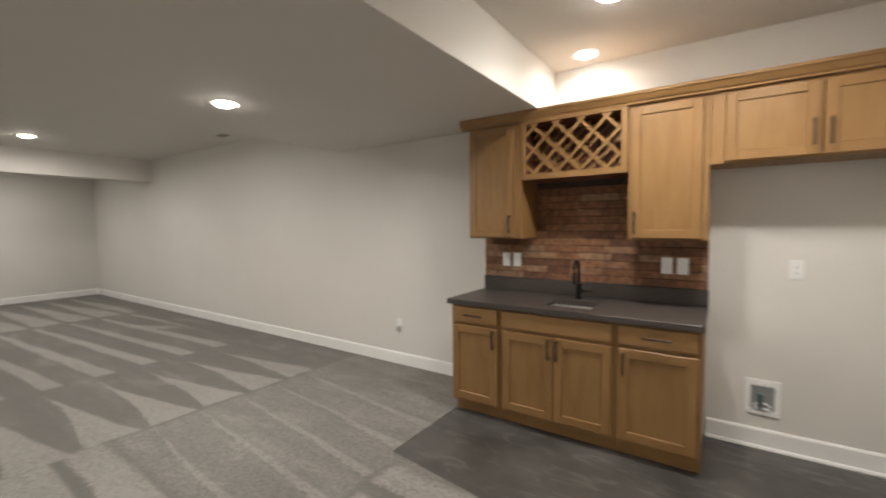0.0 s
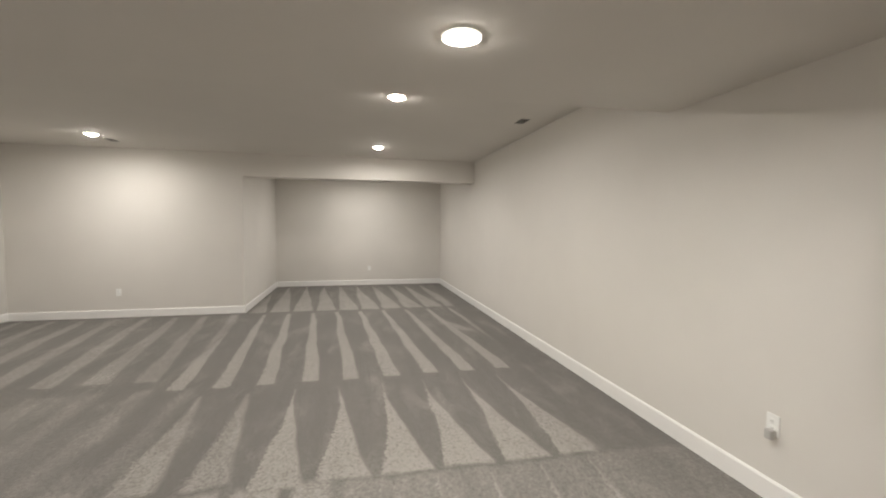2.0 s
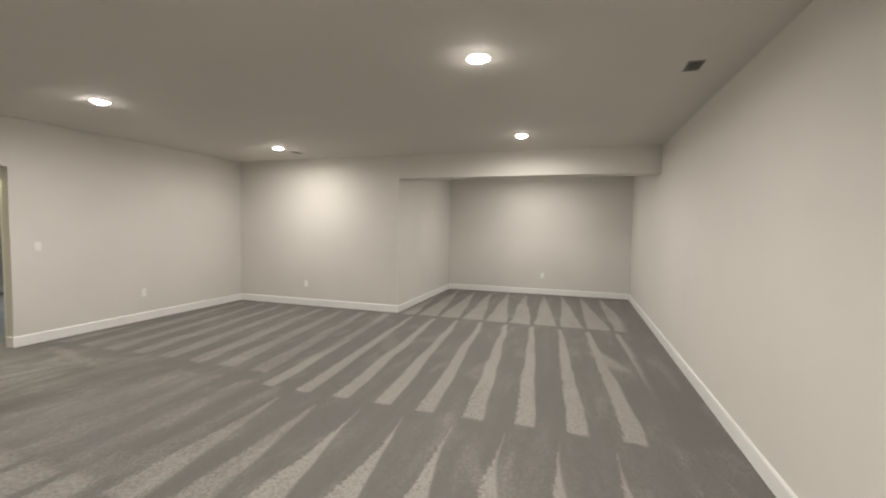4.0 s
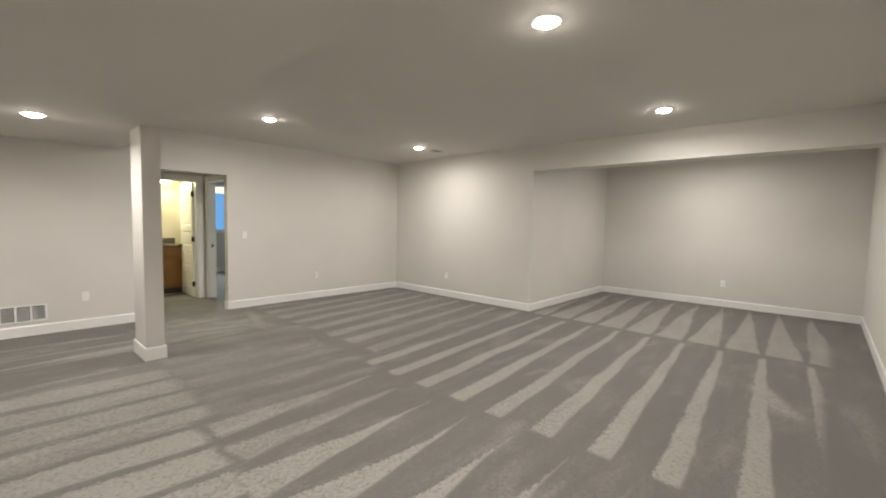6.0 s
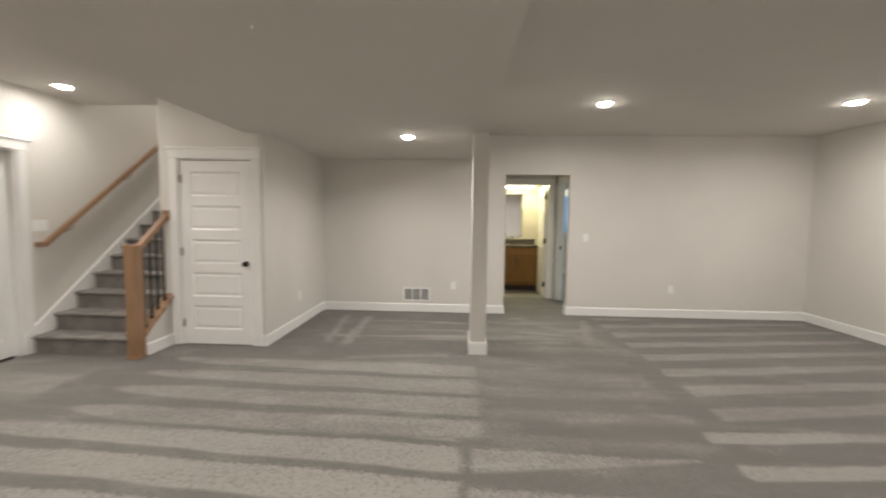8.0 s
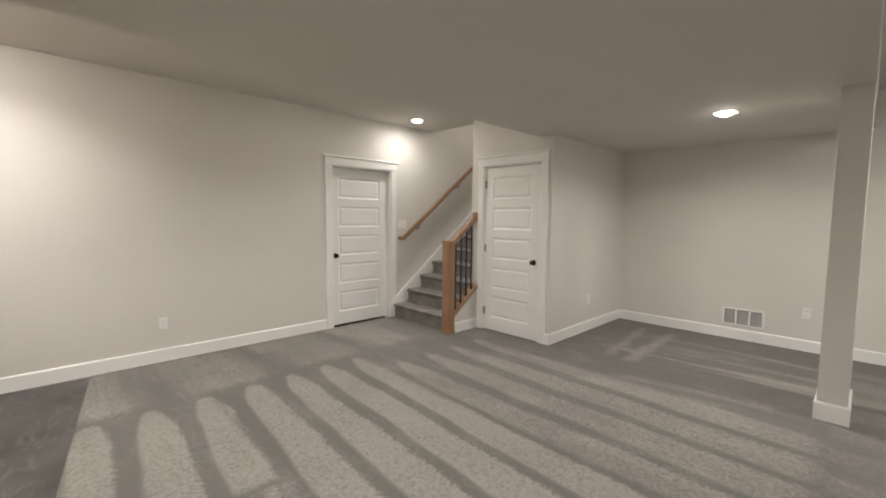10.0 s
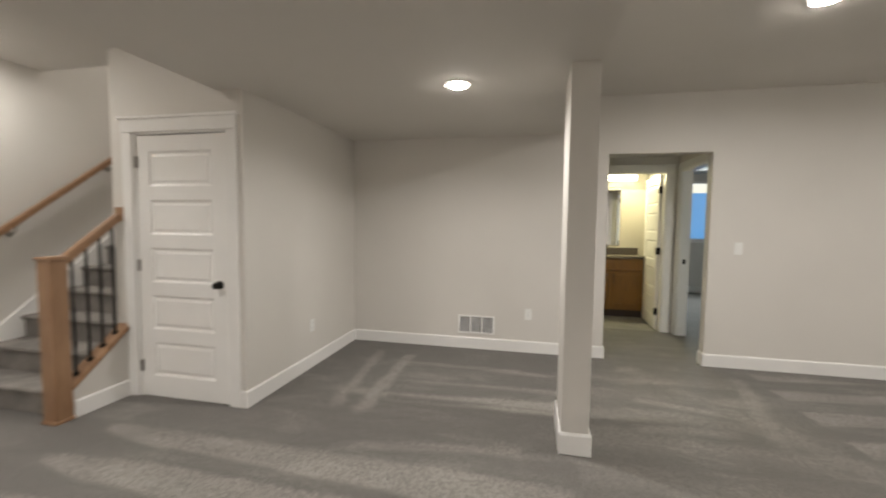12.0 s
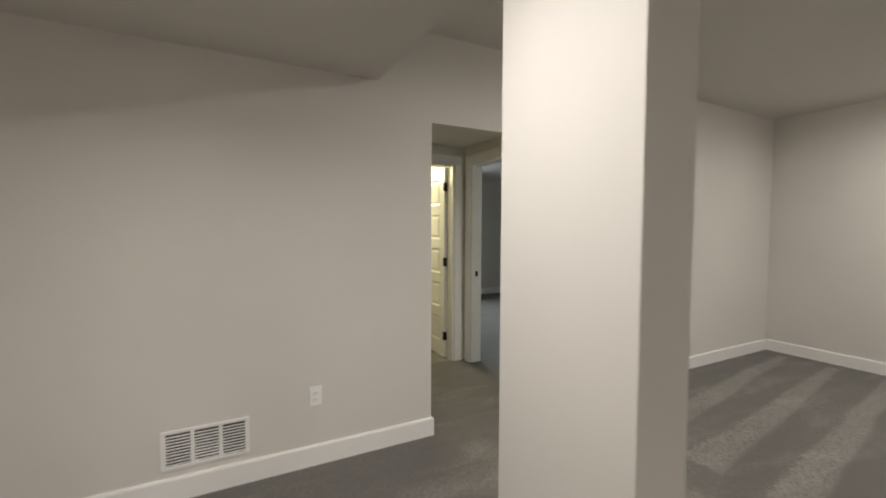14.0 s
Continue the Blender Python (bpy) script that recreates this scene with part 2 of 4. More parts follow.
solid("ceiling_bathroom", boxed(HW - TH, -2.5, BB - TH, BY_W - TH, 2.42, 2.5), CEILM, "painted bathroom ceiling", "ceiling")
bm = wall_x(bmesh.new(), RS, -TH, RW - TH, HW - TH, -0.1, 2.6, [(WX0, WX1, WZ0, WZ1)])
wall_y(bm, RW, -TH, RS, S - TH, -0.1, 2.6)
wall_y(bm, HW - TH, 0.1, RS - TH, BB - TH, -0.1, 2.6)
wall_x(bm, S - TH - 0.002, -0.05, RW, HW - TH, -0.1, 2.6)
solid("wall_bedroom", bm, PAINT, "painted bedroom walls with a window", "wall")
solid("ceiling_bedroom", boxed(RW - TH, HW - TH, RS - TH, S - TH, 2.5, 2.6), CEILM, "painted bedroom ceiling", "ceiling")

# floors
VX, VY, VY2 = -1.013, 2.32, 1.95
bm = boxed(W - TH, VX, S, N, -0.08, 0.006)
east = prism([(VX, -1.9), (E, -1.9), (E, VY2), (VX, VY)], "z", -0.08, 0.006)
for f in east.faces:
    bm.faces.new([bm.verts.new(v.co) for v in f.verts])
box(bm, VX, CX0 + TH, S, -1.9, -0.08, 0.006)
box(bm, OX0 - 0.3, -3.3, BY_W - 0.03, S, -0.08, 0.006)
floor_bm = bm


def carpet():
    """Cut-pile carpet; the nap lies in swept lanes of tapered stripes, as the cleaner left it."""
    m = bpy.data.materials.new("grey_carpet")
    m.use_nodes = True
    nt = m.node_tree
    L = nt.links.new

    def math_(op, a, b=None, c=None, clamp=False):
        n = nt.nodes.new("ShaderNodeMath")
        n.operation, n.use_clamp = op, clamp
        for i, v in enumerate((a, b, c)):
            if v is None:
                continue
            if isinstance(v, (int, float)):
                n.inputs[i].default_value = v
            else:
                L(v, n.inputs[i])
        return n.outputs[0]

    def step(v, a, b):
        n = nt.nodes.new("ShaderNodeMapRange")
        n.interpolation_type = "SMOOTHSTEP"
        L(v, n.inputs[0])
        for i, q in ((1, a), (2, b)):
            if isinstance(q, (int, float)):
                n.inputs[i].default_value = q
            else:
                L(q, n.inputs[i])
        return n.outputs[0]

    def noise_(scale, detail=3, rough=0.5):
        n = nt.nodes.new("ShaderNodeTexNoise")
        n.inputs["Scale"].default_value, n.inputs["Detail"].default_value = scale, detail
        n.inputs["Roughness"].default_value = rough
        L(pos, n.inputs["Vector"])
        return n.outputs[0]

    geo = nt.nodes.new("ShaderNodeNewGeometry")
    pos = geo.outputs["Position"]
    sep = nt.nodes.new("ShaderNodeSeparateXYZ")
    L(pos, sep.inputs[0])
    wob = math_("SUBTRACT", noise_(1.1, 2), 0.5)
    fine = math_("SUBTRACT", noise_(45, 4, 0.7), 0.5)
    x = math_("ADD", sep.outputs[0], math_("MULTIPLY", math_("SUBTRACT", noise_(3.1, 2), 0.5), 0.12))
    y = math_("ADD", sep.outputs[1], math_("ADD", math_("MULTIPLY", wob, 0.10), math_("MULTIPLY", fine, 0.07)))

    def lane(x0, x1, y0, y1, pitch, phase, w0, w1, power=1.0, slant=0.0, gain=1.0, blur=0.10, gx=0.03, tip=0.0):
        s = math_("DIVIDE", math_("SUBTRACT", x, x0), x1 - x0, clamp=True)
        w = math_("MULTIPLY_ADD", math_("POWER", s, power), w1 - w0, w0)
        if tip:
            w = math_("MULTIPLY", w, math_("POWER", math_("DIVIDE", math_("SUBTRACT", x1 + gx, x), tip, clamp=True), 0.5))
        yy = math_("SUBTRACT", y, math_("MULTIPLY", s, slant))
        u = math_("FRACT", math_("DIVIDE", math_("SUBTRACT", yy, phase - pitch / 2 - 40 * pitch), pitch))
        d = math_("MULTIPLY", math_("ABSOLUTE", math_("SUBTRACT", u, 0.5)), 2.0)
        lit = math_("SUBTRACT", 1.0, step(d, math_("SUBTRACT", w, blur), math_("ADD", w, blur)))
        inside = math_("MULTIPLY", step(x, x0 - gx, x0 + gx), math_("SUBTRACT", 1.0, step(x, x1 - gx, x1 + gx)))
        inside = math_("MULTIPLY", inside, math_("MULTIPLY", step(sep.outputs[1], y0 - 0.06, y0 + 0.06), math_("SUBTRACT", 1.0, step(sep.outputs[1], y1 - 0.06, y1 + 0.06))))
        return math_("MULTIPLY", math_("MULTIPLY", lit, inside), gain)

    def stroke(a, b, r, gain):
        """One drag of the cleaner, thin and fading to its ends."""
        ln = math.hypot(b[0] - a[0], b[1] - a[1])
        ux, uy = (b[0] - a[0]) / ln, (b[1] - a[1]) / ln
        px, py = math_("SUBTRACT", x, a[0]), math_("SUBTRACT", y, a[1])
        along = math_("ADD", math_("MULTIPLY", px, ux), math_("MULTIPLY", py, uy))
        off = math_("ABSOLUTE", math_("SUBTRACT", math_("MULTIPLY", px, uy), math_("MULTIPLY", py, ux)))
        k = math_("SUBTRACT", 1.0, step(off, r * 0.3, r * 1.7))
        k = math_("MULTIPLY", k, math_("MULTIPLY", step(along, 0.0, 0.12), math_("SUBTRACT", 1.0, step(along, ln - 0.25, ln))))
        return math_("MULTIPLY", k, gain)

    lanes = [
        lane(-10.85, -7.88, -0.3, 3.30, 0.392, 0.33, 0.0, 0.86, 0.9, 0.25, 0.85),
        lane(-7.70, -4.44, -0.30, 3.25, 0.398, 0.37, 0.14, 0.39, 0.8, 0.25, 0.95, 0.08),
        lane(-7.75, -4.73, -3.6, -0.30, 0.43, -0.94, 0.22, 0.50, 0.8, 0.41, 0.52, 0.12),
        lane(-4.26, -2.76, 0.75, 3.05, 0.392, 1.30, 0.0, 0.84, 1.65, 0.07, 0.9, 0.07),
        lane(-4.26, -2.85, -0.1, 0.75, 0.392, 1.30, 0.05, 0.65, 1.0, 0.07, 0.62, 0.13),
        lane(-4.50, -2.98, -3.4, 0.0, 0.40, -0.02, 0.35, 0.5, 1.0, 0.0, 0.24, 0.3),
        # an even, slightly lighter patch before the bar, without stripes
        lane(-2.72, -0.95, 1.3, 3.68, 1.0, 0.0, 2.0, 2.0, 1.0, 0.0, 0.32, 0.1),
        lane(-2.70, -0.95, 1.3, 3.0, 0.335, 2.60, 0.05, 0.24, 1.0, -0.20, 0.72, 0.08),
        lane(-0.90, 0.50, 1.3, 2.20, 0.343, 1.444, 0.70, 0.62, 1.0, -0.094, 0.86, 0.12, 0.05, 0.40),
        lane(-2.78, 0.50, -0.05, 1.30, 0.343, 1.57, 0.80, 0.62, 1.0, -0.22, 0.86, 0.12, 0.05, 0.40),
        lane(-2.94, 0.1, -1.45, -0.05, 0.38, -0.52, 0.82, 0.55, 1.0, -0.12, 0.58, 0.14, 0.08, 0.5),
        lane(-2.95, -1.55, -2.9, -2.1, 0.42, -2.72, 0.22, 0.02, 1.0, 0.05, 0.5, 0.2),
        lane(0.60, 1.62, -1.2, 2.3, 0.9, 0.2, 0.62, 0.80, 1.0, 0.1, 0.50, 0.35, 0.08),
        lane(-2.90, -1.50, -2.62, -2.20, 0.42, -2.42, 0.42, 0.0, 1.0, 0.04, 0.75, 0.2),
        lane(-2.60, -1.30, -3.35, -2.95, 0.40, -3.12, 0.30, 0.05, 1.0, -0.05, 0.55, 0.25),
        stroke((-1.08, -3.50), (-1.22, -1.95), 0.055, 0.50),
        stroke((-1.44, -3.45), (-1.43, -1.90), 0.06, 0.58),
        stroke((-1.60, -3.17), (-3.00, -3.07), 0.05, 0.40),
        stroke((-6.70, 2.80), (-5.90, 3.12), 0.08, 0.75),
        stroke((-4.57, -3.50), (-4.25, -2.05), 0.07, 0.35),
        stroke((-1.62, -2.32), (-0.95, -2.42), 0.06, 0.45),
        stroke((-2.70, -1.72), (-1.45, -1.55), 0.05, 0.40),
        stroke((-3.45, -2.75), (-4.25, -2.55), 0.05, 0.45),
        stroke((-3.35, -2.20), (-4.20, -2.30), 0.06, 0.40),
        stroke((-3.55, -3.60), (-4.75, -1.80), 0.10, 0.25),
    ]
    nap = lanes[0]
    for v in lanes[1:]:
        nap = math_("MAXIMUM", nap, v)
    patch = step(noise_(0.9, 3), 0.25, 0.75)
    nap = math_("MULTIPLY", nap, math_("MULTIPLY_ADD", patch, 0.35, 0.75))
    nap = math_("ADD", nap, math_("MULTIPLY", math_("SUBTRACT", noise_(2.3, 4), 0.5), 0.30))
    drag = nt.nodes.new("ShaderNodeMapping")
    drag.inputs["Scale"].default_value = (0.7, 7.0, 1.0)
    L(pos, drag.inputs["Vector"])
    streak = nt.nodes.new("ShaderNodeTexNoise")
    streak.inputs["Scale"].default_value, streak.inputs["Detail"].default_value = 1.0, 4
    L(drag.outputs[0], streak.inputs["Vector"])
    nap = math_("ADD", nap, math_("MULTIPLY", math_("SUBTRACT", streak.outputs[0], 0.46), 0.55))
    scuff = nt.nodes.new("ShaderNodeTexNoise")
    scuff.inputs["Scale"].default_value, scuff.inputs["Detail"].default_value, scuff.inputs["Distortion"].default_value = 1.0, 5, 0.6
    rub = nt.nodes.new("ShaderNodeMapping")
    rub.inputs["Scale"].default_value = (1.6, 4.2, 1.0)
    rub.inputs["Rotation"].default_value = (0, 0, 0.35)
    L(pos, rub.inputs["Vector"])
    L(rub.outputs[0], scuff.inputs["Vector"])
    nap = math_("ADD", nap, math_("MULTIPLY", step(scuff.outputs[0], 0.50, 0.68), 0.22))
    nap = math_("ADD", nap, math_("MULTIPLY", math_("MULTIPLY", fine, math_("MULTIPLY_ADD", nap, 1.4, 0.42)), 2.0), clamp=True)
    # sheen of the leaning pile is put into two fixed colours
    ramp = nt.nodes.new("ShaderNodeMix")
    ramp.data_type = "RGBA"
    L(nap, ramp.inputs[0])
    ramp.inputs[6].default_value = (*CARPET_DARK, 1)
    ramp.inputs[7].default_value = (*CARPET_LIGHT, 1)
    tuft = noise_(260, 3, 0.6)
    sc = nt.nodes.new("ShaderNodeVectorMath")
    sc.operation = "SCALE"
    L(ramp.outputs[2], sc.inputs[0])
    L(math_("MULTIPLY_ADD", tuft, 0.7, 0.65), sc.inputs["Scale"])
    b = nt.nodes["Principled BSDF"]
    L(sc.outputs[0], b.inputs["Base Color"])
    b.inputs["Roughness"].default_value = 0.95
    b.inputs["Specular IOR Level"].default_value = 0.1
    b.inputs["Sheen Weight"].default_value = 0.15
    bump = nt.nodes.new("ShaderNodeBump")
    bump.inputs["Strength"].default_value, bump.inputs["Distance"].default_value = 0.6, 0.006
    L(math_("ADD", tuft, math_("MULTIPLY", noise_(70, 3), 0.8)), bump.inputs["Height"])
    L(bump.outputs[0], b.inputs["Normal"])
    return m


def slate(name):
    """Stone-look sheet vinyl: clouded charcoal with pale scratches and fine speckle."""
    m = mat(name, (0.066, 0.062, 0.057), 0.45, var=0.42, scale=2.6, grain=0.06, gscale=90)
    nt = m.node_tree
    L = nt.links.new
    b = nt.nodes["Principled BSDF"]
    base = b.inputs["Base Color"].links[0].from_socket
    tc = nt.nodes.new("ShaderNodeTexCoord")
    mp = nt.nodes.new("ShaderNodeMapping")
    mp.inputs["Scale"].default_value, mp.inputs["Rotation"].default_value = (2.2, 7.0, 1.0), (0, 0, 0.8)
    L(tc.outputs["Object"], mp.inputs["Vector"])
    n = nt.nodes.new("ShaderNodeTexNoise")
    n.inputs["Scale"].default_value, n.inputs["Detail"].default_value, n.inputs["Distortion"].default_value = 1.6, 8, 1.4
    L(mp.outputs[0], n.inputs["Vector"])
    r = nt.nodes.new("ShaderNodeMapRange")
    for k, v in zip((1, 2, 3, 4), (0.54, 0.72, 0.0, 0.55)):
        r.inputs[k].default_value = v
    L(n.outputs[0], r.inputs[0])
    mx = nt.nodes.new("ShaderNodeMix")
    mx.data_type = "RGBA"
    L(r.outputs[0], mx.inputs[0])
    L(base, mx.inputs[6])
    mx.inputs[7].default_value = (0.17, 0.16, 0.145, 1)
    L(mx.outputs[2], b.inputs["Base Color"])
    return m


CARPET_DARK, CARPET_LIGHT = (0.139, 0.130, 0.119), (0.300, 0.281, 0.256)
CARPET = carpet()
STAIRC = mat("stair_carpet", (0.21, 0.195, 0.18), 0.95, var=0.2, scale=7, grain=0.6, gscale=220, spec=0.1)
VINYL = slate("charcoal_vinyl")
BATHTILE = mat("bathroom_vinyl", (0.17, 0.165, 0.15), 0.5, var=0.25, scale=5)
solid("floor", floor_bm, CARPET, "grey cut-pile carpet with vacuumed nap stripes", "floor")
solid("floor_bar", prism([(VX, VY), (E, VY2), (E, N), (VX, N)], "z", -0.08, 0.002), VINYL, "dark charcoal stone-look vinyl under the bar", "floor")
solid("floor_bathroom", boxed(HW, -2.6, BB, BY_W - 0.03, -0.08, 0.0), BATHTILE, "grey vinyl bathroom floor", "floor")
solid("floor_bedroom", boxed(RW, OX0 - 0.3, RS, S - TH, -0.08, 0.006), CARPET, "grey bedroom carpet", "floor")


# ---- baseboards ----
def baseboard(a, b, side, h=0.132):
    """A board from a to b on the floor; side is the way it stands off the wall."""
    t = 0.015
    prof = [(0, 0), (t, 0), (t, h - 0.012), (t * 0.55, h), (0, h)]
    a, b, side = Vector((*a, 0)), Vector((*b, 0)), Vector((*side, 0))
    bm_ = bmesh.new()
    ends = [[bm_.verts.new(p + side * u + Vector((0, 0, v))) for u, v in prof] for p in (a, b)]
    for i in range(5):
        j = (i + 1) % 5
        bm_.faces.new((ends[0][i], ends[0][j], ends[1][j], ends[1][i]))
    bm_.faces.new(ends[0]), bm_.faces.new(ends[1])
    return solid("baseboard", bm_, TRIM, "white painted baseboard along the wall", "baseboard")


e = 0.0005
baseboard((W, N - e), (-1.03, N - e), (0, -1))
baseboard((0.70, N - e), (E, N - e), (0, -1))
baseboard((0.70, N - 0.0165), (E - 0.02, N - 0.0165), (0, -1), 0.022)
baseboard((W + e, BY + 0.015), (W + e, N - 0.015), (1, 0))
baseboard((W + 0.015, BY + e), (BX + 0.015, BY + e), (0, 1))
baseboard((BX + e, S + 0.015), (BX + e, BY), (1, 0))
baseboard((BX + 0.015, S + e), (OX0 + 0.0, S + e), (0, 1))
baseboard((OX1 - 0.0, S + e), (CX0 - 0.015, S + e), (0, 1))
baseboard((OX0 + e, S - TH), (OX0 + e, S + 0.016), (1, 0))
baseboard((OX1 - e, S - TH), (OX1 - e, S + 0.016), (-1, 0))
baseboard((CX0 - e, S + 0.015), (CX0 - e, CY + 0.015), (-1, 0))
baseboard((CX0 - 0.015, CY + e), (-0.566, CY + e), (0, 1))
baseboard((E - e, DE1 + 0.097), (E - e, N - 0.015), (-1, 0))
for a_, b_, s_ in (((COLX0 - 0.015, COLY1 + e), (COLX1 + 0.015, COLY1 + e), (0, 1)), ((COLX0 - 0.015, COLY0 - e), (COLX1 + 0.015, COLY0 - e), (0, -1)),
                   ((COLX1 + e, COLY0), (COLX1 + e, COLY1), (1, 0)), ((COLX0 - e, COLY0), (COLX0 - e, COLY1), (-1, 0))):
    baseboard(a_, b_, s_, 0.14)
baseboard((HW + e, RD1 + 0.09), (HW + e, S - TH), (1, 0))
baseboard((RW + 0.015, RS + e), (HW - TH, RS + e), (0, 1))


# ---- doors ----
def panel_door(name, w, h, label, knob_x, hinge_x, hinge_mat, both=False, hinge_side=-1):
    """Five-panel moulded door. Its width runs along x from 0, its face looks to -y."""
    d = thing(name, label, "door", kind="structure")
    t = 0.036
    stile, rail, n = 0.112, 0.10, 5
    ph = (h - 0.115 - 0.165 - (n - 1) * rail) / n
    bm = boxed(0, stile, 0, t, 0, h)
    box(bm, w - stile, w, 0, t, 0, h)
    zs = []
    z = 0.165
    box(bm, stile, w - stile, 0, t, 0, z)
    for i in range(n):
        zs.append((z, z + ph))
        z += ph
        top = z + rail if i < n - 1 else h
        box(bm, stile, w - stile, 0, t, z, top)
        z = top
    part("slab", bm, TRIM, d)
    for z0, z1 in zs:
        bm = bmesh.new()
        for front in ((0, 1), (t, -1)):
            rings = []
            for inset, deep in ((0.0, 0.0005), (0.007, 0.003), (0.017, 0.0105), (0.028, 0.0105), (0.046, 0.0045)):
                y = front[0] + front[1] * deep
                rings.append([bm.verts.new(p) for p in ((stile + inset, y, z0 + inset), (w - stile - inset, y, z0 + inset), (w - stile - inset, y, z1 - inset), (stile + inset, y, z1 - inset))])
            for a, b in zip(rings, rings[1:]):
                for k in range(4):
                    bm.faces.new((a[k], a[(k + 1) % 4], b[(k + 1) % 4], b[k]))
            bm.faces.new(rings[-1])
        part("panel", bm, TRIM, d)
    for side in ((-1, 1) if both else (-1,)):
        y0 = 0 if side < 0 else t
        kb = cyl(bmesh.new(), 0.033, 0.031, (knob_x, y0, 0.915), (knob_x, y0 + side * 0.009, 0.915))
        kn = part("door_handle", kb, BLACK, d, "round matt black door knob", True)
        bm = cyl(bmesh.new(), 0.011, 0.011, (knob_x, y0 + side * 0.008, 0.915), (knob_x, y0 + side * 0.034, 0.915))
        ball = bmesh.ops.create_uvsphere(bm, u_segments=20, v_segments=12, radius=0.027)
        bmesh.ops.transform(bm, matrix=Matrix.Translation((knob_x, y0 + side * 0.046, 0.915)) @ Matrix.Diagonal((1, 0.62, 1, 1)), verts=ball["verts"])
        part("knob", bm, BLACK, kn, smooth=True)
    if hinge_x is not None:
        for hz in (0.24, h / 2 + 0.02, h - 0.20):
            bm = boxed(hinge_x - 0.018, hinge_x + 0.018, -0.0025, 0.002, hz - 0.045, hz + 0.045)
            for k in range(5):
                cyl(bm, 0.0065, 0.0065, (hinge_x, -0.007, hz - 0.045 + k * 0.018), (hinge_x, -0.007, hz - 0.0285 + k * 0.018), 10)
            part("hinge", bm, hinge_mat, d, "three-knuckle butt hinge")
    return d


def casing(d, m, x0, x1, h, deep, head=True, cap=0.022):
    """Jambs and flat casings round an opening from x0 to x1, in a door's own axes (face to -y), set by m."""
    def put(name, bm):
        bm.transform(m)
        part(name, bm, TRIM, d)
    c = 0.096
    put("casing", boxed(x0 - c, x0 - 0.004, -0.018, -0.0005, 0, h, bevel=0.003))
    put("casing", boxed(x1 + 0.004, x1 + c, -0.018, -0.0005, 0, h, bevel=0.003))
    if head:
        put("head_casing", boxed(x0 - c - 0.004, x1 + c + 0.004, -0.022, -0.0005, h, h + 0.098, bevel=0.003))
        put("head_cap", boxed(x0 - c - cap, x1 + c + cap, -0.036, -0.0005, h + 0.098, h + 0.122, bevel=0.004))
    else:
        put("head_casing", boxed(x0 - c, x1 + c, -0.018, -0.0005, h, h + c, bevel=0.003))
    put("jamb", boxed(x0 - 0.004, x0 + 0.014, -0.0004, deep, 0, h))
    put("jamb", boxed(x1 - 0.014, x1 + 0.004, -0.0004, deep, 0, h))
    put("head_jamb", boxed(x0 + 0.014, x1 - 0.014, -0.0004, deep, h - 0.014, h + 0.002))


# closet door, shut, flush with the room
m = pose(0.362, CY, 0, 0, 0, 180)
d1 = panel_door("door_1", 0.794, 2.044, "white five-panel closet door, shut, beside the stairs", 0.735, 0.0, NICKEL)
casing(d1, pose(-0.017, -0.004, -0.012), 0, 0.83, 2.080, TH)
d1.matrix_basis = m @ pose(0.017, 0.004, 0.012)
# door in the east wall, shut, set back in its jamb
d2 = panel_door("door_2", 0.878, 2.046, "white five-panel door, shut, set back in its frame", 0.066, None, NICKEL)
casing(d2, pose(-0.016, -0.075, -0.012), 0, 0.910, 2.080, TH, cap=0.040)
d2.matrix_basis = pose(E + 0.075, DE1 - 0.016, 0.012, 0, 0, -90)
# bathroom door, standing open into the room
d3 = panel_door("door_3", 0.766, 2.083, "white five-panel bathroom door, standing open", 0.066, 0.766, BLACK, both=True)
d3.matrix_basis = pose(BD0 + 0.045, BY_W - TH - 0.012, 0.012, 0, 0, 88.5) @ pose(-0.766, 0, 0)
for hz in (0.24, 1.06, 1.88):
    part("hinge", boxed(0.7662, 0.7685, 0.001, 0.035, hz - 0.048, hz + 0.048), BLACK, d3, "black hinge leaf")
f3 = thing("door_frame", "white painted frame of the bathroom doorway", "door frame", kind="structure")
casing(f3, pose(BD1, BY_W, 0, 0, 0, 180), 0, BD1 - BD0, 2.113, TH, head=False)
f4 = thing("door_frame", "white painted frame of the bedroom doorway", "door frame", kind="structure")
casing(f4, pose(HW, RD0, 0, 0, 0, 90), 0, RD1 - RD0, 2.113, TH, head=False)
part("strike_plate", boxed(HW - 0.075, HW - 0.045, RD0 + 0.012, RD0 + 0.016, 0.93, 0.99), BLACK, f4, "black latch strike plate")


# ---- stairs ----
RISE, RUN, Y1 = 0.190, 0.247, -1.42
SX0, SX1 = CX1 + 0.003, E - 0.022
st = thing("staircase", "carpeted staircase climbing between two walls", "stairs", kind="structure")
for i in range(15):
    y1 = Y1 - i * RUN
    z1 = (i + 1) * RISE
    x0 = SX0 if i > 1 else CX1 - 0.03
    prof = [(y1 - RUN - 0.02, z1 - RISE - 0.02), (y1, z1 - RISE), (y1, z1 - 0.045), (y1 + 0.018, z1 - 0.036), (y1 + 0.026, z1 - 0.018), (y1 + 0.018, z1 - 0.003), (y1, z1), (y1 - RUN - 0.02, z1)]
    part("step", prism(prof, "x", x0, SX1), STAIRC, st, smooth=True)
slope = RISE / RUN
sk = [(Y1 + 0.09, 0.0), (Y1 + 0.09, 0.20), (Y1 - 15 * RUN, 0.20 + slope * (15 * RUN + 0.09)), (Y1 - 15 * RUN, 15 * RISE - 0.3)]
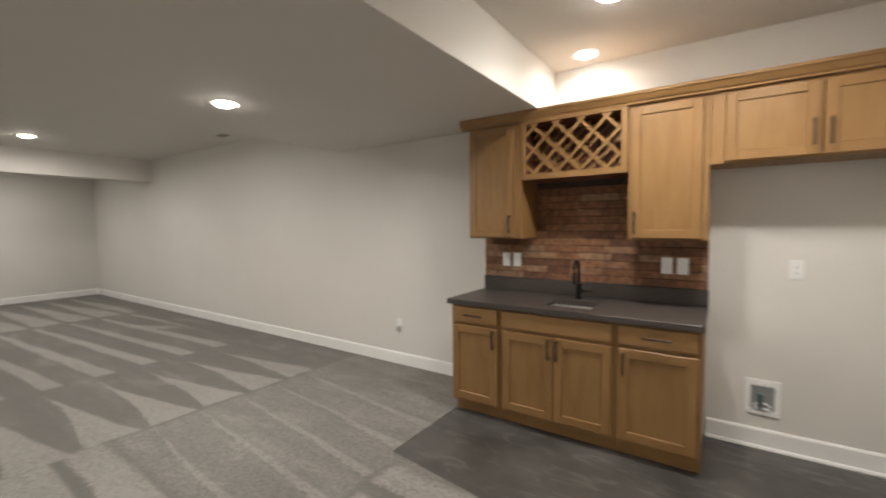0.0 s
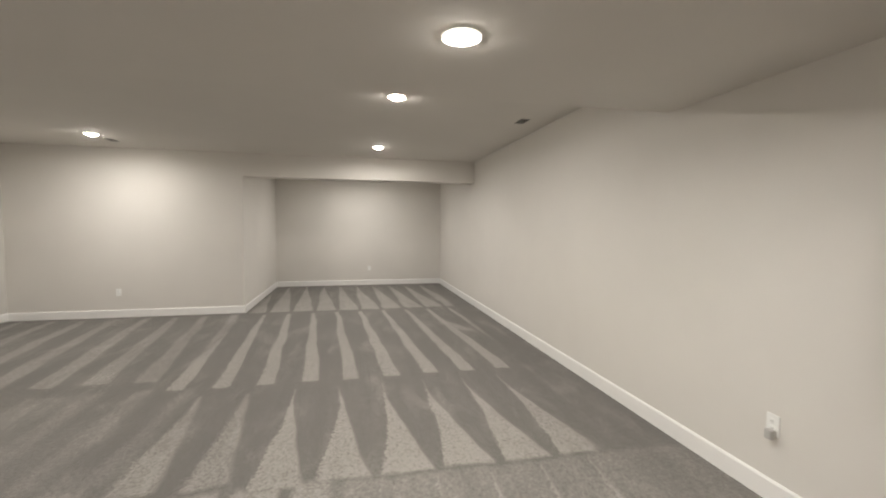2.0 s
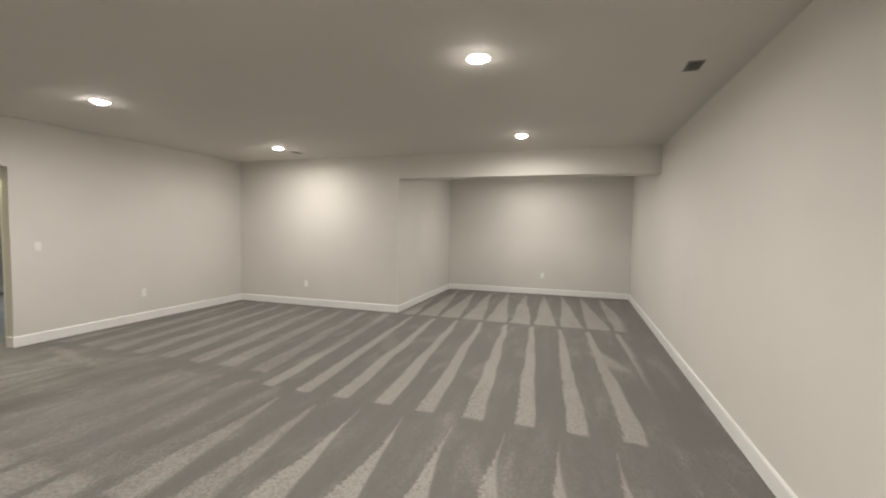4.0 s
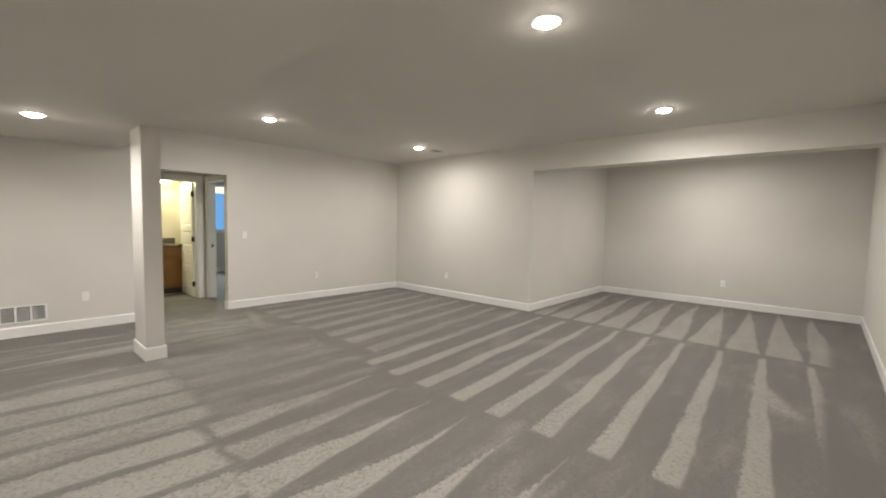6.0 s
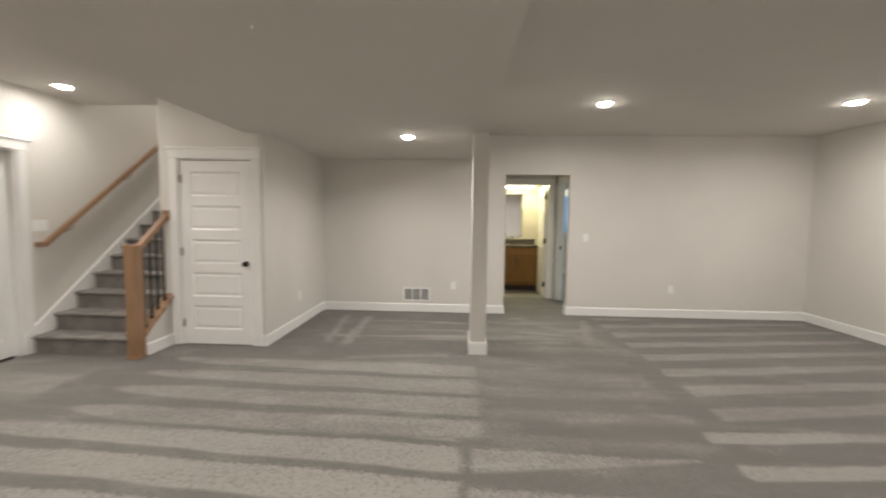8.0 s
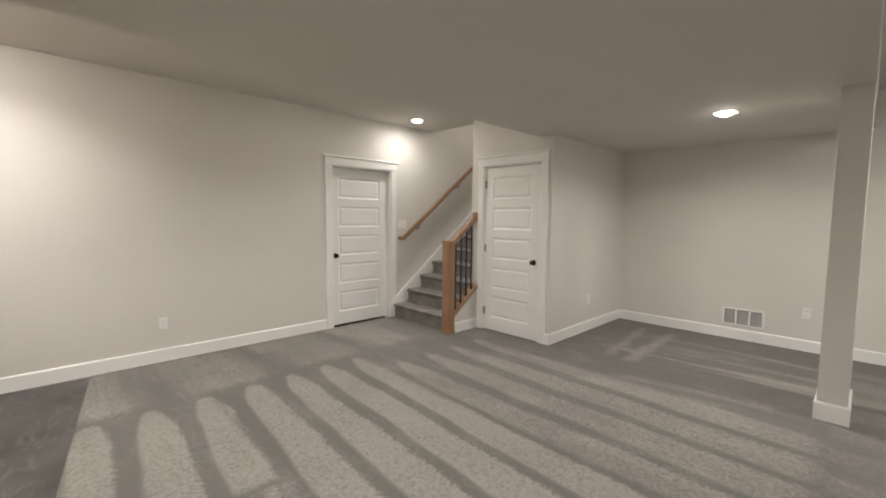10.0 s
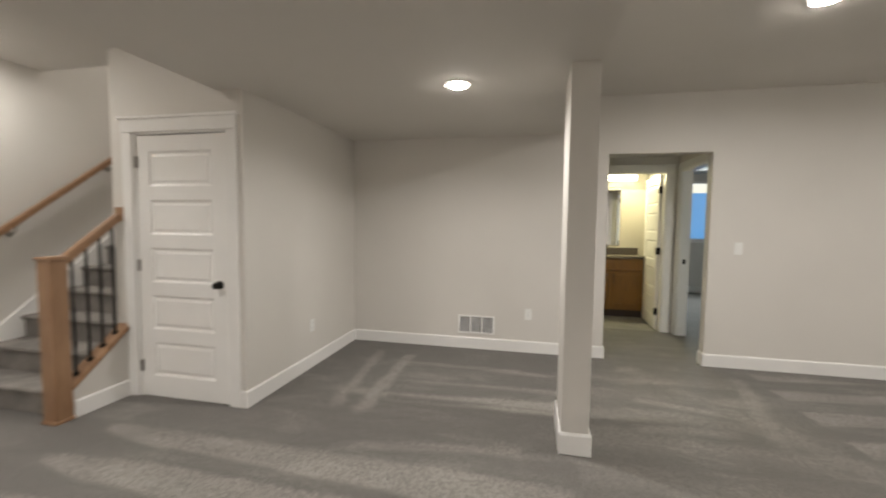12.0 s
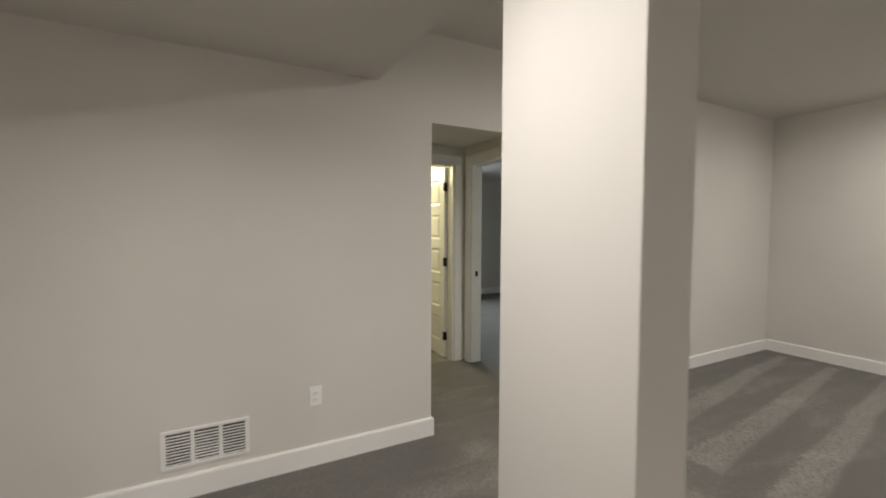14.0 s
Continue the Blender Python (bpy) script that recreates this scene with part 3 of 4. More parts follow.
part("skirt_board", prism(sk, "x", E - 0.021, E - 0.001), TRIM, st, "white painted sloping skirt board")
solid("floor_upper", boxed(CX1 - TH, E + TH, -6.3, Y1 - 15 * RUN, 2.62, 2.85), STAIRC, "carpeted upper landing", "floor")
kw = [(CY + 0.0, 0), (-1.43, 0), (-1.43, 0.215), (CY, 0.215 + slope * 0.43)]
solid("wall_knee", prism(kw, "x", 0.458, 0.548), PAINT, "low sloping knee wall beside the first steps", "wall")
baseboard((0.4575, CY + 0.016), (0.4575, -1.43), (-1, 0))

bal = thing("stair_railing", "stained oak newel and rail with black iron balusters", "railing")
NX, NY = 0.500, -1.365
bm = boxed(NX - 0.056, NX + 0.056, NY - 0.056, NY + 0.056, 0.006, 1.130, bevel=0.005, seg=2)
nw = part("newel_post", bm, OAK, bal, "square stained oak newel post")
part("newel_cap", boxed(NX - 0.066, NX + 0.066, NY - 0.066, NY + 0.066, 1.130, 1.155, bevel=0.008, seg=2), OAK, nw)
part("newel_base", boxed(NX - 0.066, NX + 0.066, NY - 0.066, NY + 0.066, 0.006, 0.03, bevel=0.005), OAK, nw)


def sloped(x, w, y0, z0, y1, z1, t):
    """A bar of width w in x and thickness t, running from (y0, z0) to (y1, z1) along its lower face."""
    bm = bmesh.new()
    n = Vector((0, z0 - z1, y1 - y0)).normalized()
    n = n if n.z > 0 else -n
    pts = [(x + s * w / 2, y, z) for y, z in ((y0, z0), (y1, z1)) for s in (-1, 1)]
    lo = [bm.verts.new(p) for p in pts]
    hi = [bm.verts.new(Vector(p) + n * t) for p in pts]
    for f in ((0, 1, 3, 2), (4, 5, 7, 6), (0, 1, 5, 4), (2, 3, 7, 6), (0, 2, 6, 4), (1, 3, 7, 5)):
        vs = lo + hi
        bm.faces.new([vs[k] for k in f])
    bmesh.ops.recalc_face_normals(bm, faces=bm.faces)
    bmesh.ops.bevel(bm, geom=list(bm.edges), offset=0.007, segments=2, affect="EDGES")
    return bm


part("rail", sloped(NX, 0.062, NY - 0.056, 1.078, CY + 0.004, 1.078 + slope * 0.44, 0.055), OAK_Y, bal, "stained oak handrail")
part("rosette", boxed(NX - 0.045, NX + 0.045, CY + 0.003, CY + 0.022, 1.06 + slope * 0.44, 1.17 + slope * 0.44, bevel=0.005), OAK, bal, "square oak rail rosette")
part("shoe_rail", sloped(NX, 0.125, NY - 0.056, 0.205, CY - 0.052, 0.205 + slope * 0.49, 0.032), OAK_Y, bal, "stained oak cap board")
for k in range(4):
    by = NY - 0.056 - 0.065 - k * 0.098
    zb = 0.245 + slope * (NY - 0.056 - by)
    bb = part("baluster", boxed(NX - 0.007, NX + 0.007, by - 0.007, by + 0.007, zb - 0.02, 1.088 + slope * (NY - 0.056 - by)), BLACK, bal, "black iron baluster")
    part("shoe", boxed(NX - 0.015, NX + 0.015, by - 0.015, by + 0.015, zb - 0.012, zb + 0.022, bevel=0.004), BLACK, bb)

hr = thing("wall_handrail", "stained oak handrail on the wall above the stairs", "handrail")
part("rail", sloped(E - 0.075, 0.05, -1.54, 1.108, -4.9, 1.108 + slope * 3.36, 0.05), OAK_Y, hr)
part("rail_return", boxed(E - 0.10, E - 0.002, -1.545, -1.49, 1.108, 1.158, bevel=0.007, seg=2), OAK, hr)
for k in range(4):
    yb = -1.85 - k * 0.85
    zb = 1.108 + slope * (-1.54 - yb)
    bm = tube([(E - 0.003, yb, zb - 0.07), (E - 0.045, yb, zb - 0.07), (E - 0.07, yb, zb - 0.05), (E - 0.075, yb, zb + 0.002)], 0.006, 8)
    cyl(bm, 0.028, 0.026, (E - 0.001, yb, zb - 0.07), (E - 0.007, yb, zb - 0.07), 16)
    part("bracket", bm, NICKEL, hr, "metal handrail bracket", True)


# ---- recessed lights, some of them added out of view ----
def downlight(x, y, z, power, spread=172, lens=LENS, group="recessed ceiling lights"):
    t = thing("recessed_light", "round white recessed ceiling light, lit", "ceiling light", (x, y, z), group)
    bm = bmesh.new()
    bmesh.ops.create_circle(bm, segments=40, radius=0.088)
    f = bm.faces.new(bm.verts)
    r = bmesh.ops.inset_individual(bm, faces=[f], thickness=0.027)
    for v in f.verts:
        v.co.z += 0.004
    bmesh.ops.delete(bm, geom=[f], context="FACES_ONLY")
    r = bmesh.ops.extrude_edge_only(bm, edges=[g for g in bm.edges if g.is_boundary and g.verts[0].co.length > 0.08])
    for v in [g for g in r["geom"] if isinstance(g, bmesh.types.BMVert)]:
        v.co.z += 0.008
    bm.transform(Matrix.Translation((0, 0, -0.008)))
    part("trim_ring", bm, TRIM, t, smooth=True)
    # dome bulge and strong glow stand in for the halo round the lamp
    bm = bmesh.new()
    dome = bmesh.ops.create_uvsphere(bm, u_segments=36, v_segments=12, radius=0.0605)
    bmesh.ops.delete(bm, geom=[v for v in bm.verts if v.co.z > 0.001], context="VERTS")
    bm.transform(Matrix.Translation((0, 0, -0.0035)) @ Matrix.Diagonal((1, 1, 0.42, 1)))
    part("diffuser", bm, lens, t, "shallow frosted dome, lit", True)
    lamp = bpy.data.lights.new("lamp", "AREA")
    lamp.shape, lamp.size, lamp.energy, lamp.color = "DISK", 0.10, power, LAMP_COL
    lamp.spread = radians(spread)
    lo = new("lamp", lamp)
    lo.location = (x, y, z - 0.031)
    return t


for x, y, k in ((-4.27, 1.84, 1.0), (-6.86, 1.83, 1.0), (-4.30, -2.07, 0.84), (-6.85, -2.00, 0.84), (-9.6, 1.65, 1.0)):
    downlight(x, y, CEIL, LAMP_W * k)
downlight(-2.13, 1.90, SOFF, LAMP_W * 0.95, 165, LENS_SOFT)
downlight(-2.152, -2.05, SOFF, LAMP_W * 0.74, 158, LENS_SOFT)
downlight(-0.09, 3.46, CEIL, LAMP_W * 0.23, 165, LENS_DIM)
downlight(1.245, -1.475, CEIL, LAMP_W * 0.27, 174, LENS_DIM)
# added where the dropped ceiling hides it, to lift closet front and floor
downlight(0.15, -0.30, CEIL, LAMP_W * 0.42, 130)
# unseen light, added to brighten the stair treads and walls
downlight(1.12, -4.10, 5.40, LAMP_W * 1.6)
downlight(0.25, 2.72, CEIL, LAMP_W * 0.50, 150)
# second bar light, out of view, added for the bright fridge wall
downlight(0.95, 2.62, CEIL, LAMP_W * 0.45, 134)


# ---- bar ----
CF = 3.07                      # front of the base cabinets
UF = 3.36                      # front of the wall cabinets


def pull(parent, x, y, z, length, upright=True):
    """A square bar handle in front of a face at y."""
    a = (0, length / 2) if upright else (length / 2, 0)
    bm = boxed(x - 0.006 - a[0], x + 0.006 + a[0], y - 0.034, y - 0.022, z - 0.006 - a[1], z + 0.006 + a[1], bevel=0.002)
    for s in (-1, 1):
        px, pz = x + s * a[0] * 0.86, z + s * a[1] * 0.86
        box(bm, px - 0.005, px + 0.005, y - 0.024, y, pz - 0.005, pz + 0.005)
    part("handle", bm, BRONZE, parent, "dark bronze bar handle")


def shaker(parent, name, x0, x1, z0, z1, y, handle=None, stile=0.058, label="", mats=(MAPLE, MAPLE_X)):
    """A framed door or drawer front with a sunk panel; its back lies on y."""
    f = y - 0.02
    b = 0.0032
    d = part(name, boxed(x0 + stile - 0.004, x1 - stile + 0.004, f + 0.009, y - 0.002, z0 + stile - 0.004, z1 - stile + 0.004), mats[0], parent, label)
    for a, c in ((x0, x0 + stile), (x1 - stile, x1)):
        part("stile", boxed(a, c, f, y, z0, z1, bevel=b), mats[0], d)
    for a, c in ((z1 - stile, z1), (z0, z0 + stile)):
        part("rail", boxed(x0 + stile, x1 - stile, f, y, a, c, bevel=b), mats[1], d)
    if handle:
        pull(d, handle[0], f, handle[1], 0.135)
    return d


def drawer(parent, x0, x1, z0, z1, y, handle=True):
    d = part("drawer_front", boxed(x0, x1, y - 0.02, y, z0, z1, bevel=0.004, seg=2), MAPLE_X, parent)
    if handle:
        pull(d, (x0 + x1) / 2, y - 0.02, (z0 + z1) / 2, 0.15, False)
    return d


def base_unit(x0, x1, doors, drawers, label):
    c = thing("base_cabinet", label, "cabinet", ((x0 + x1) / 2, 3.38, 0), "base cabinets of the bar")
    inv = Matrix.Translation((-(x0 + x1) / 2, -3.38, 0))

    def put(ob):
        ob.matrix_basis = inv @ ob.matrix_basis
    pieces(c, MAPLE, inv, ("side_panel", (x0, x0 + 0.018, CF, N - 0.004, 0.10, 0.874)), ("side_panel", (x1 - 0.018, x1, CF, N - 0.004, 0.10, 0.874)),
           ("bottom_panel", (x0 + 0.018, x1 - 0.018, CF + 0.02, N - 0.004, 0.10, 0.118)), ("back_panel", (x0 + 0.018, x1 - 0.018, N - 0.012, N - 0.004, 0.118, 0.874)),
           ("face_stile", (x0 + 0.018, x0 + 0.04, CF, CF + 0.02, 0.15, 0.70)), ("face_stile", (x1 - 0.04, x1 - 0.018, CF, CF + 0.02, 0.15, 0.70)))
    pieces(c, MAPLE_X, inv, ("face_rail", (x0 + 0.018, x1 - 0.018, CF, CF + 0.02, 0.10, 0.15)), ("face_rail", (x0 + 0.018, x1 - 0.018, CF, CF + 0.02, 0.70, 0.874)))
    bm = boxed(x0, x1, CF + 0.065, CF + 0.08, 0.002, 0.10)
    put(part("toe_kick", bm, MAPLE_X, c))
    for a, b, h in doors:
        put(shaker(c, "door", a, b, 0.128, 0.715, CF - 0.001, h))
    for a, b, h in drawers:
        put(drawer(c, a, b, 0.742, 0.858, CF - 0.001, h))
    return c


base_unit(-1.016, -0.588, [(-1.004, -0.612, (-0.640, 0.635))], [(-1.004, -0.612, True)], "honey maple base cabinet with one drawer and one door")
base_unit(-0.586, 0.214, [(-0.566, -0.188, (-0.215, 0.635)), (-0.182, 0.194, (-0.155, 0.635))], [(-0.566, 0.194, False)], "honey maple sink base cabinet with two doors")
base_unit(0.216, 0.688, [(0.238, 0.668, (0.268, 0.625))], [(0.238, 0.668, True)], "honey maple base cabinet with one drawer and one door")

# worktop with a real cut-out for the sink
KX0, KX1, KY0, KY1 = -0.31, 0.03, 3.17, 3.46
ct = thing("countertop", "dark charcoal quartz bar worktop with low upstand", "countertop", (-0.176, 3.36, 0.875))
bm = bmesh.new()
box(bm, -1.047, KX0, 3.035, N - 0.003, 0.875, 0.915, bevel=0.003)
box(bm, KX1, 0.697, 3.035, N - 0.003, 0.875, 0.915, bevel=0.003)
box(bm, KX0, KX1, 3.035, KY0, 0.875, 0.915)
box(bm, KX0, KX1, KY1, N - 0.003, 0.875, 0.915)
bm.transform(Matrix.Translation((0.176, -3.36, -0.875)))
part("slab", bm, QUARTZ, ct)
bm = boxed(-1.047, 0.697, N - 0.023, N - 0.003, 0.9155, 1.030, bevel=0.003)
bm.transform(Matrix.Translation((0.176, -3.36, -0.875)))
part("upstand", bm, QUARTZ, ct)

sk_ = thing("sink", "small undermount stainless steel bar sink", "sink", (-0.14, 3.315, 0.74))
bm = bmesh.new()
t = 0.006
box(bm, KX0 - t, KX0 + t, KY0 - t, KY1 + t, 0.72, 0.8745)
box(bm, KX1 - t, KX1 + t, KY0 - t, KY1 + t, 0.72, 0.8745)
box(bm, KX0 + t, KX1 - t, KY0 - t, KY0 + t, 0.72, 0.8745)
box(bm, KX0 + t, KX1 - t, KY1 - t, KY1 + t, 0.72, 0.8745)
box(bm, KX0 + t, KX1 - t, KY0 + t, KY1 - t, 0.72, 0.728)
bm.transform(Matrix.Translation((0.14, -3.315, -0.74)))
part("bowl", bm, STEEL, sk_)
bm = cyl(bmesh.new(), 0.042, 0.042, (0, 0, -0.013), (0, 0, -0.009), 24)
part("drain", bm, NICKEL, sk_, "round metal drain", True)

fc = thing("faucet", "matt black gooseneck bar faucet with side lever", "faucet", (-0.155, 3.555, 0.915))
bm = cyl(bmesh.new(), 0.027, 0.025, (0, 0, 0.0005), (0, 0, 0.012), 24)
cyl(bm, 0.021, 0.021, (0, 0, 0.012), (0, 0, 0.12), 24)
part("body", bm, BLACK, fc, smooth=True)
pts = [(0, 0, 0.115), (0, 0, 0.22)] + [(0, -0.062 + 0.062 * math.cos(a), 0.235 + 0.062 * math.sin(a)) for a in [i * math.pi / 12 for i in range(13)]] + [(0, -0.124, 0.215), (0, -0.124, 0.185)]
part("spout", tube(pts, 0.0115, 14), BLACK, fc, smooth=True)
bm = cyl(bmesh.new(), 0.0145, 0.0145, (0, -0.124, 0.13), (0, -0.124, 0.188), 16)
part("spray_head", bm, BLACK, fc, smooth=True)
bm = cyl(bmesh.new(), 0.013, 0.013, (0.018, 0, 0.06), (0.045, 0, 0.06), 16)
cyl(bm, 0.0055, 0.0055, (0.04, 0, 0.06), (0.095, -0.005, 0.068), 10)
part("lever", bm, BLACK, fc, smooth=True)


# wall cabinets
def wall_unit(x0, x1, z0, doors, label):
    c = thing("wall_cabinet", label, "cabinet", ((x0 + x1) / 2, 3.53, z0), "wall cabinets of the bar")
    inv = Matrix.Translation((-(x0 + x1) / 2, -3.53, -z0))
    lo, hi = min(d[0] for d in doors) + 0.02, max(d[1] for d in doors) - 0.02
    pieces(c, MAPLE, inv, ("body", (x0, x1, UF + 0.02, N - 0.004, z0, 2.285)), ("face_stile", (x0, lo, UF, UF + 0.02, z0, 2.285)), ("face_stile", (hi, x1, UF, UF + 0.02, z0, 2.285)))
    pieces(c, MAPLE_X, inv, ("face_rail", (lo, hi, UF, UF + 0.02, z0, z0 + 0.02)), ("face_rail", (lo, hi, UF, UF + 0.02, 2.255, 2.285)))
    for a, b, h in doors:
        o = shaker(c, "door", a, b, z0 + 0.012, 2.268, UF - 0.001, h)
        o.matrix_basis = inv


wall_unit(-1.016, -0.548, 1.385, [(-1.004, -0.612, (-0.640, 1.50))], "honey maple wall cabinet with one shaker door")
wall_unit(0.226, 0.689, 1.385, [(0.246, 0.655, (0.272, 1.50))], "honey maple wall cabinet with one shaker door")
wall_unit(0.691, E - 0.003, 1.853, [(0.765, 1.196, (1.165, 1.985)), (1.206, 1.632, (1.236, 1.985))], "honey maple bridge cabinet with two doors over the fridge space")

# wine rack: an open box with a diagonal lattice in front
RX0, RX1, RZ0, RZ1 = -0.546, 0.224, 1.84, 2.285
wr = thing("wine_rack", "honey maple wine rack cabinet with diagonal lattice front", "wine rack", (-0.161, 3.53, RZ0))
inv = Matrix.Translation((0.161, -3.53, -RZ0))
pieces(wr, MAPLE_DK, inv, ("bottom_panel", (RX0, RX1, UF + 0.002, N - 0.004, RZ0, RZ0 + 0.018)), ("top_panel", (RX0, RX1, UF + 0.002, N - 0.004, RZ1 - 0.018, RZ1)),
       ("side_panel", (RX0, RX0 + 0.018, UF + 0.002, N - 0.004, RZ0 + 0.018, RZ1 - 0.018)), ("side_panel", (RX1 - 0.018, RX1, UF + 0.002, N - 0.004, RZ0 + 0.018, RZ1 - 0.018)),
       ("back_panel", (RX0 + 0.018, RX1 - 0.018, N - 0.012, N - 0.004, RZ0 + 0.018, RZ1 - 0.018)))
pieces(wr, MAPLE, inv, ("stile", (RX0, RX0 + 0.04, UF - 0.018, UF, RZ0, RZ1)), ("stile", (RX1 - 0.045, RX1, UF - 0.018, UF, RZ0, RZ1)), bevel=0.002)
pieces(wr, MAPLE_X, inv, ("rail", (RX0 + 0.04, RX1 - 0.045, UF - 0.018, UF, RZ0, RZ0 + 0.045)), ("rail", (RX0 + 0.04, RX1 - 0.045, UF - 0.018, UF, RZ1 - 0.022, RZ1)), bevel=0.002)
lx0, lx1, lz0, lz1 = RX0 + 0.04, RX1 - 0.045, RZ0 + 0.045, RZ1 - 0.022


def slat(c0, sgn, yy):
    """A lattice slat on the line x - c0 = sgn * (z - lz0), clipped to the opening."""
    w = 0.011
    poly = []
    for zz in (lz0, lz1):
        poly.append((c0 + sgn * (zz - lz0), zz))
    (xa, za), (xb, zb) = poly
    def clip(xv, zv, xo, zo):
        if xv < lx0:
            return lx0, zo + (zv - zo) * (lx0 - xo) / (xv - xo)
        if xv > lx1:
            return lx1, zo + (zv - zo) * (lx1 - xo) / (xv - xo)
        return xv, zv
    if max(xa, xb) <= lx0 + 0.03 or min(xa, xb) >= lx1 - 0.03:
        return
    a = clip(xa, za, xb, zb)
    b = clip(xb, zb, xa, za)
    dx, dz = b[0] - a[0], b[1] - a[1]
    ln = math.hypot(dx, dz)
    nx, nz = -dz / ln * w, dx / ln * w
    p = [(a[0] + nx, a[1] + nz), (a[0] - nx, a[1] - nz), (b[0] - nx, b[1] - nz), (b[0] + nx, b[1] + nz)]
    part("slat", prism(p, "y", yy, yy + 0.012), MAPLE, wr).matrix_basis = inv
    part("back_slat", prism(p, "y", yy + 0.175, yy + 0.187), MAPLE, wr).matrix_basis = inv


gap = 0.176
for k in range(-3, 7):
    slat(lx0 + 0.06 + k * gap, 1, UF - 0.012)
    slat(lx0 + 0.06 + k * gap, -1, UF - 0.0106)

# crown along the top
cr = thing("crown_molding", "honey maple crown molding along the cabinet tops", "molding", (-1.0, UF, 2.285))
prof = [(0.02, 0.0), (-0.022, 0.0), (-0.024, 0.012), (-0.034, 0.02), (-0.05, 0.05), (-0.058, 0.056), (-0.06, 0.075), (0.02, 0.075)]
bm = prism([(u, v) for u, v in prof], "x", -0.08, E - 0.003 + 1.0)
part("front_run", bm, MAPLE_X, cr)
bm = prism([(u - 0.017, v) for u, v in prof], "y", 0.0, N - 0.004 - UF)
part("side_run", bm, MAPLE, cr)
part("top_board", boxed(-0.016, E - 0.003 + 1.0, 0.021, N - 0.004 - UF, 0.0, 0.012), MAPLE_X, cr)


# ---- switches, outlets, grilles ----
def plate(m, kind, label, n=1):
    """A wall plate whose face looks to -y in its own axes, centred on its place."""
    t = thing("outlet" if kind == "outlet" else "light_switch", label, "outlet" if kind == "outlet" else "switch")
    wd = 0.036 + 0.023 * (2 * n - 2)
    part("plate", boxed(-wd, wd, -0.006, -0.0004, -0.059, 0.059, bevel=0.003, seg=2), PLATE, t)
    for k in range(n):
        cx = (k - (n - 1) / 2) * 0.046
        if kind == "outlet":
            for s in (-1, 1):
                o = part("socket", boxed(cx - 0.0165, cx + 0.0165, -0.0085, -0.005, s * 0.02 - 0.014, s * 0.02 + 0.014, bevel=0.003, seg=2), PLATE, t)
                bm = boxed(cx - 0.008, cx - 0.0055, -0.0089, -0.008, s * 0.02 - 0.002, s * 0.02 + 0.007)
                box(bm, cx + 0.0055, cx + 0.008, -0.0089, -0.008, s * 0.02 - 0.002, s * 0.02 + 0.006)
                box(bm, cx - 0.002, cx + 0.002, -0.0089, -0.008, s * 0.02 - 0.010, s * 0.02 - 0.006)
                part("slots", bm, SLOT, o)
        else:
            part("rocker", boxed(cx - 0.0165, cx + 0.0165, -0.0095, -0.005, -0.034, 0.034, bevel=0.003, seg=2), PLATE, t)
    t.matrix_basis = m
    return t


BRK = N - 0.016
white_o, white_s = "white duplex outlet on the wall above the baseboard", "white rocker light switch on the wall"
for x in (-0.822, -0.722):
    plate(pose(x, BRK - 0.003, 1.19), "switch", "white double switch plate on the brick backsplash", 1)
for x in (0.438, 0.538):
    plate(pose(x, BRK - 0.003, 1.19), "switch", "white double switch plate on the brick backsplash", 1)
plate(pose(1.155, N, 1.195), "outlet", "white duplex outlet in the fridge space")
on = plate(pose(-2.095, N, 0.44), "outlet", "white duplex outlet with a small plug-in adapter")
bm = boxed(-0.016, 0.022, -0.045, -0.009, -0.075, -0.022, bevel=0.005, seg=2)
ad = tagged(new("plug_adapter", mesh_of("plug_adapter", bm, mat("grey_plastic", (0.42, 0.41, 0.39), 0.4))), "small grey plug-in adapter in the outlet", "adapter")
ad.location = (-2.095, N, 0.44)
plate(pose(W, 1.849, 0.437, 0, 0, 90), "outlet", white_o)
plate(pose(BX, -2.266, 0.416, 0, 0, 90), "outlet", white_o)
plate(pose(-2.650, S, 0.427, 0, 0, 180), "outlet", white_o)
plate(pose(-5.952, S, 0.436, 0, 0, 180), "outlet", white_o)
plate(pose(-4.65, S, 1.2, 0, 0, 180), "switch", white_s)
plate(pose(CX0, -2.80, 0.41, 0, 0, -90), "outlet", white_o)
plate(pose(E, 1.395, 0.382, 0, 0, -90), "outlet", white_o)
plate(pose(E, -1.56, 1.33, 0, 0, -90), "switch", "white double rocker switch beside the stairs", 2)

# ice-maker water box, let into the wall
wb = thing("water_box", "white recessed fridge water supply box with valve", "supply box", (1.008, N, 0.342))
bm = boxed(-0.092, 0.092, -0.008, -0.0006, 0.075, 0.118, bevel=0.002)
box(bm, -0.092, 0.092, -0.008, -0.0006, -0.118, -0.082, bevel=0.002)
box(bm, -0.092, -0.062, -0.008, -0.0006, -0.082, 0.075, bevel=0.002)
box(bm, 0.062, 0.092, -0.008, -0.0006, -0.082, 0.075, bevel=0.002)
part("flange", bm, PLATE, wb)
part("back", boxed(-0.062, 0.062, -0.0022, -0.0006, -0.082, 0.075), mat("grey_box_back", (0.25, 0.25, 0.25), 0.6), wb)
bm = cyl(bmesh.new(), 0.013, 0.013, (-0.01, -0.02, -0.075), (-0.01, -0.02, 0.01), 14)
cyl(bm, 0.02, 0.02, (-0.01, -0.02, 0.01), (-0.01, -0.02, 0.03), 14)
part("valve", bm, mat("teal_valve", (0.10, 0.16, 0.17), 0.4), wb, "small dark teal valve", True)
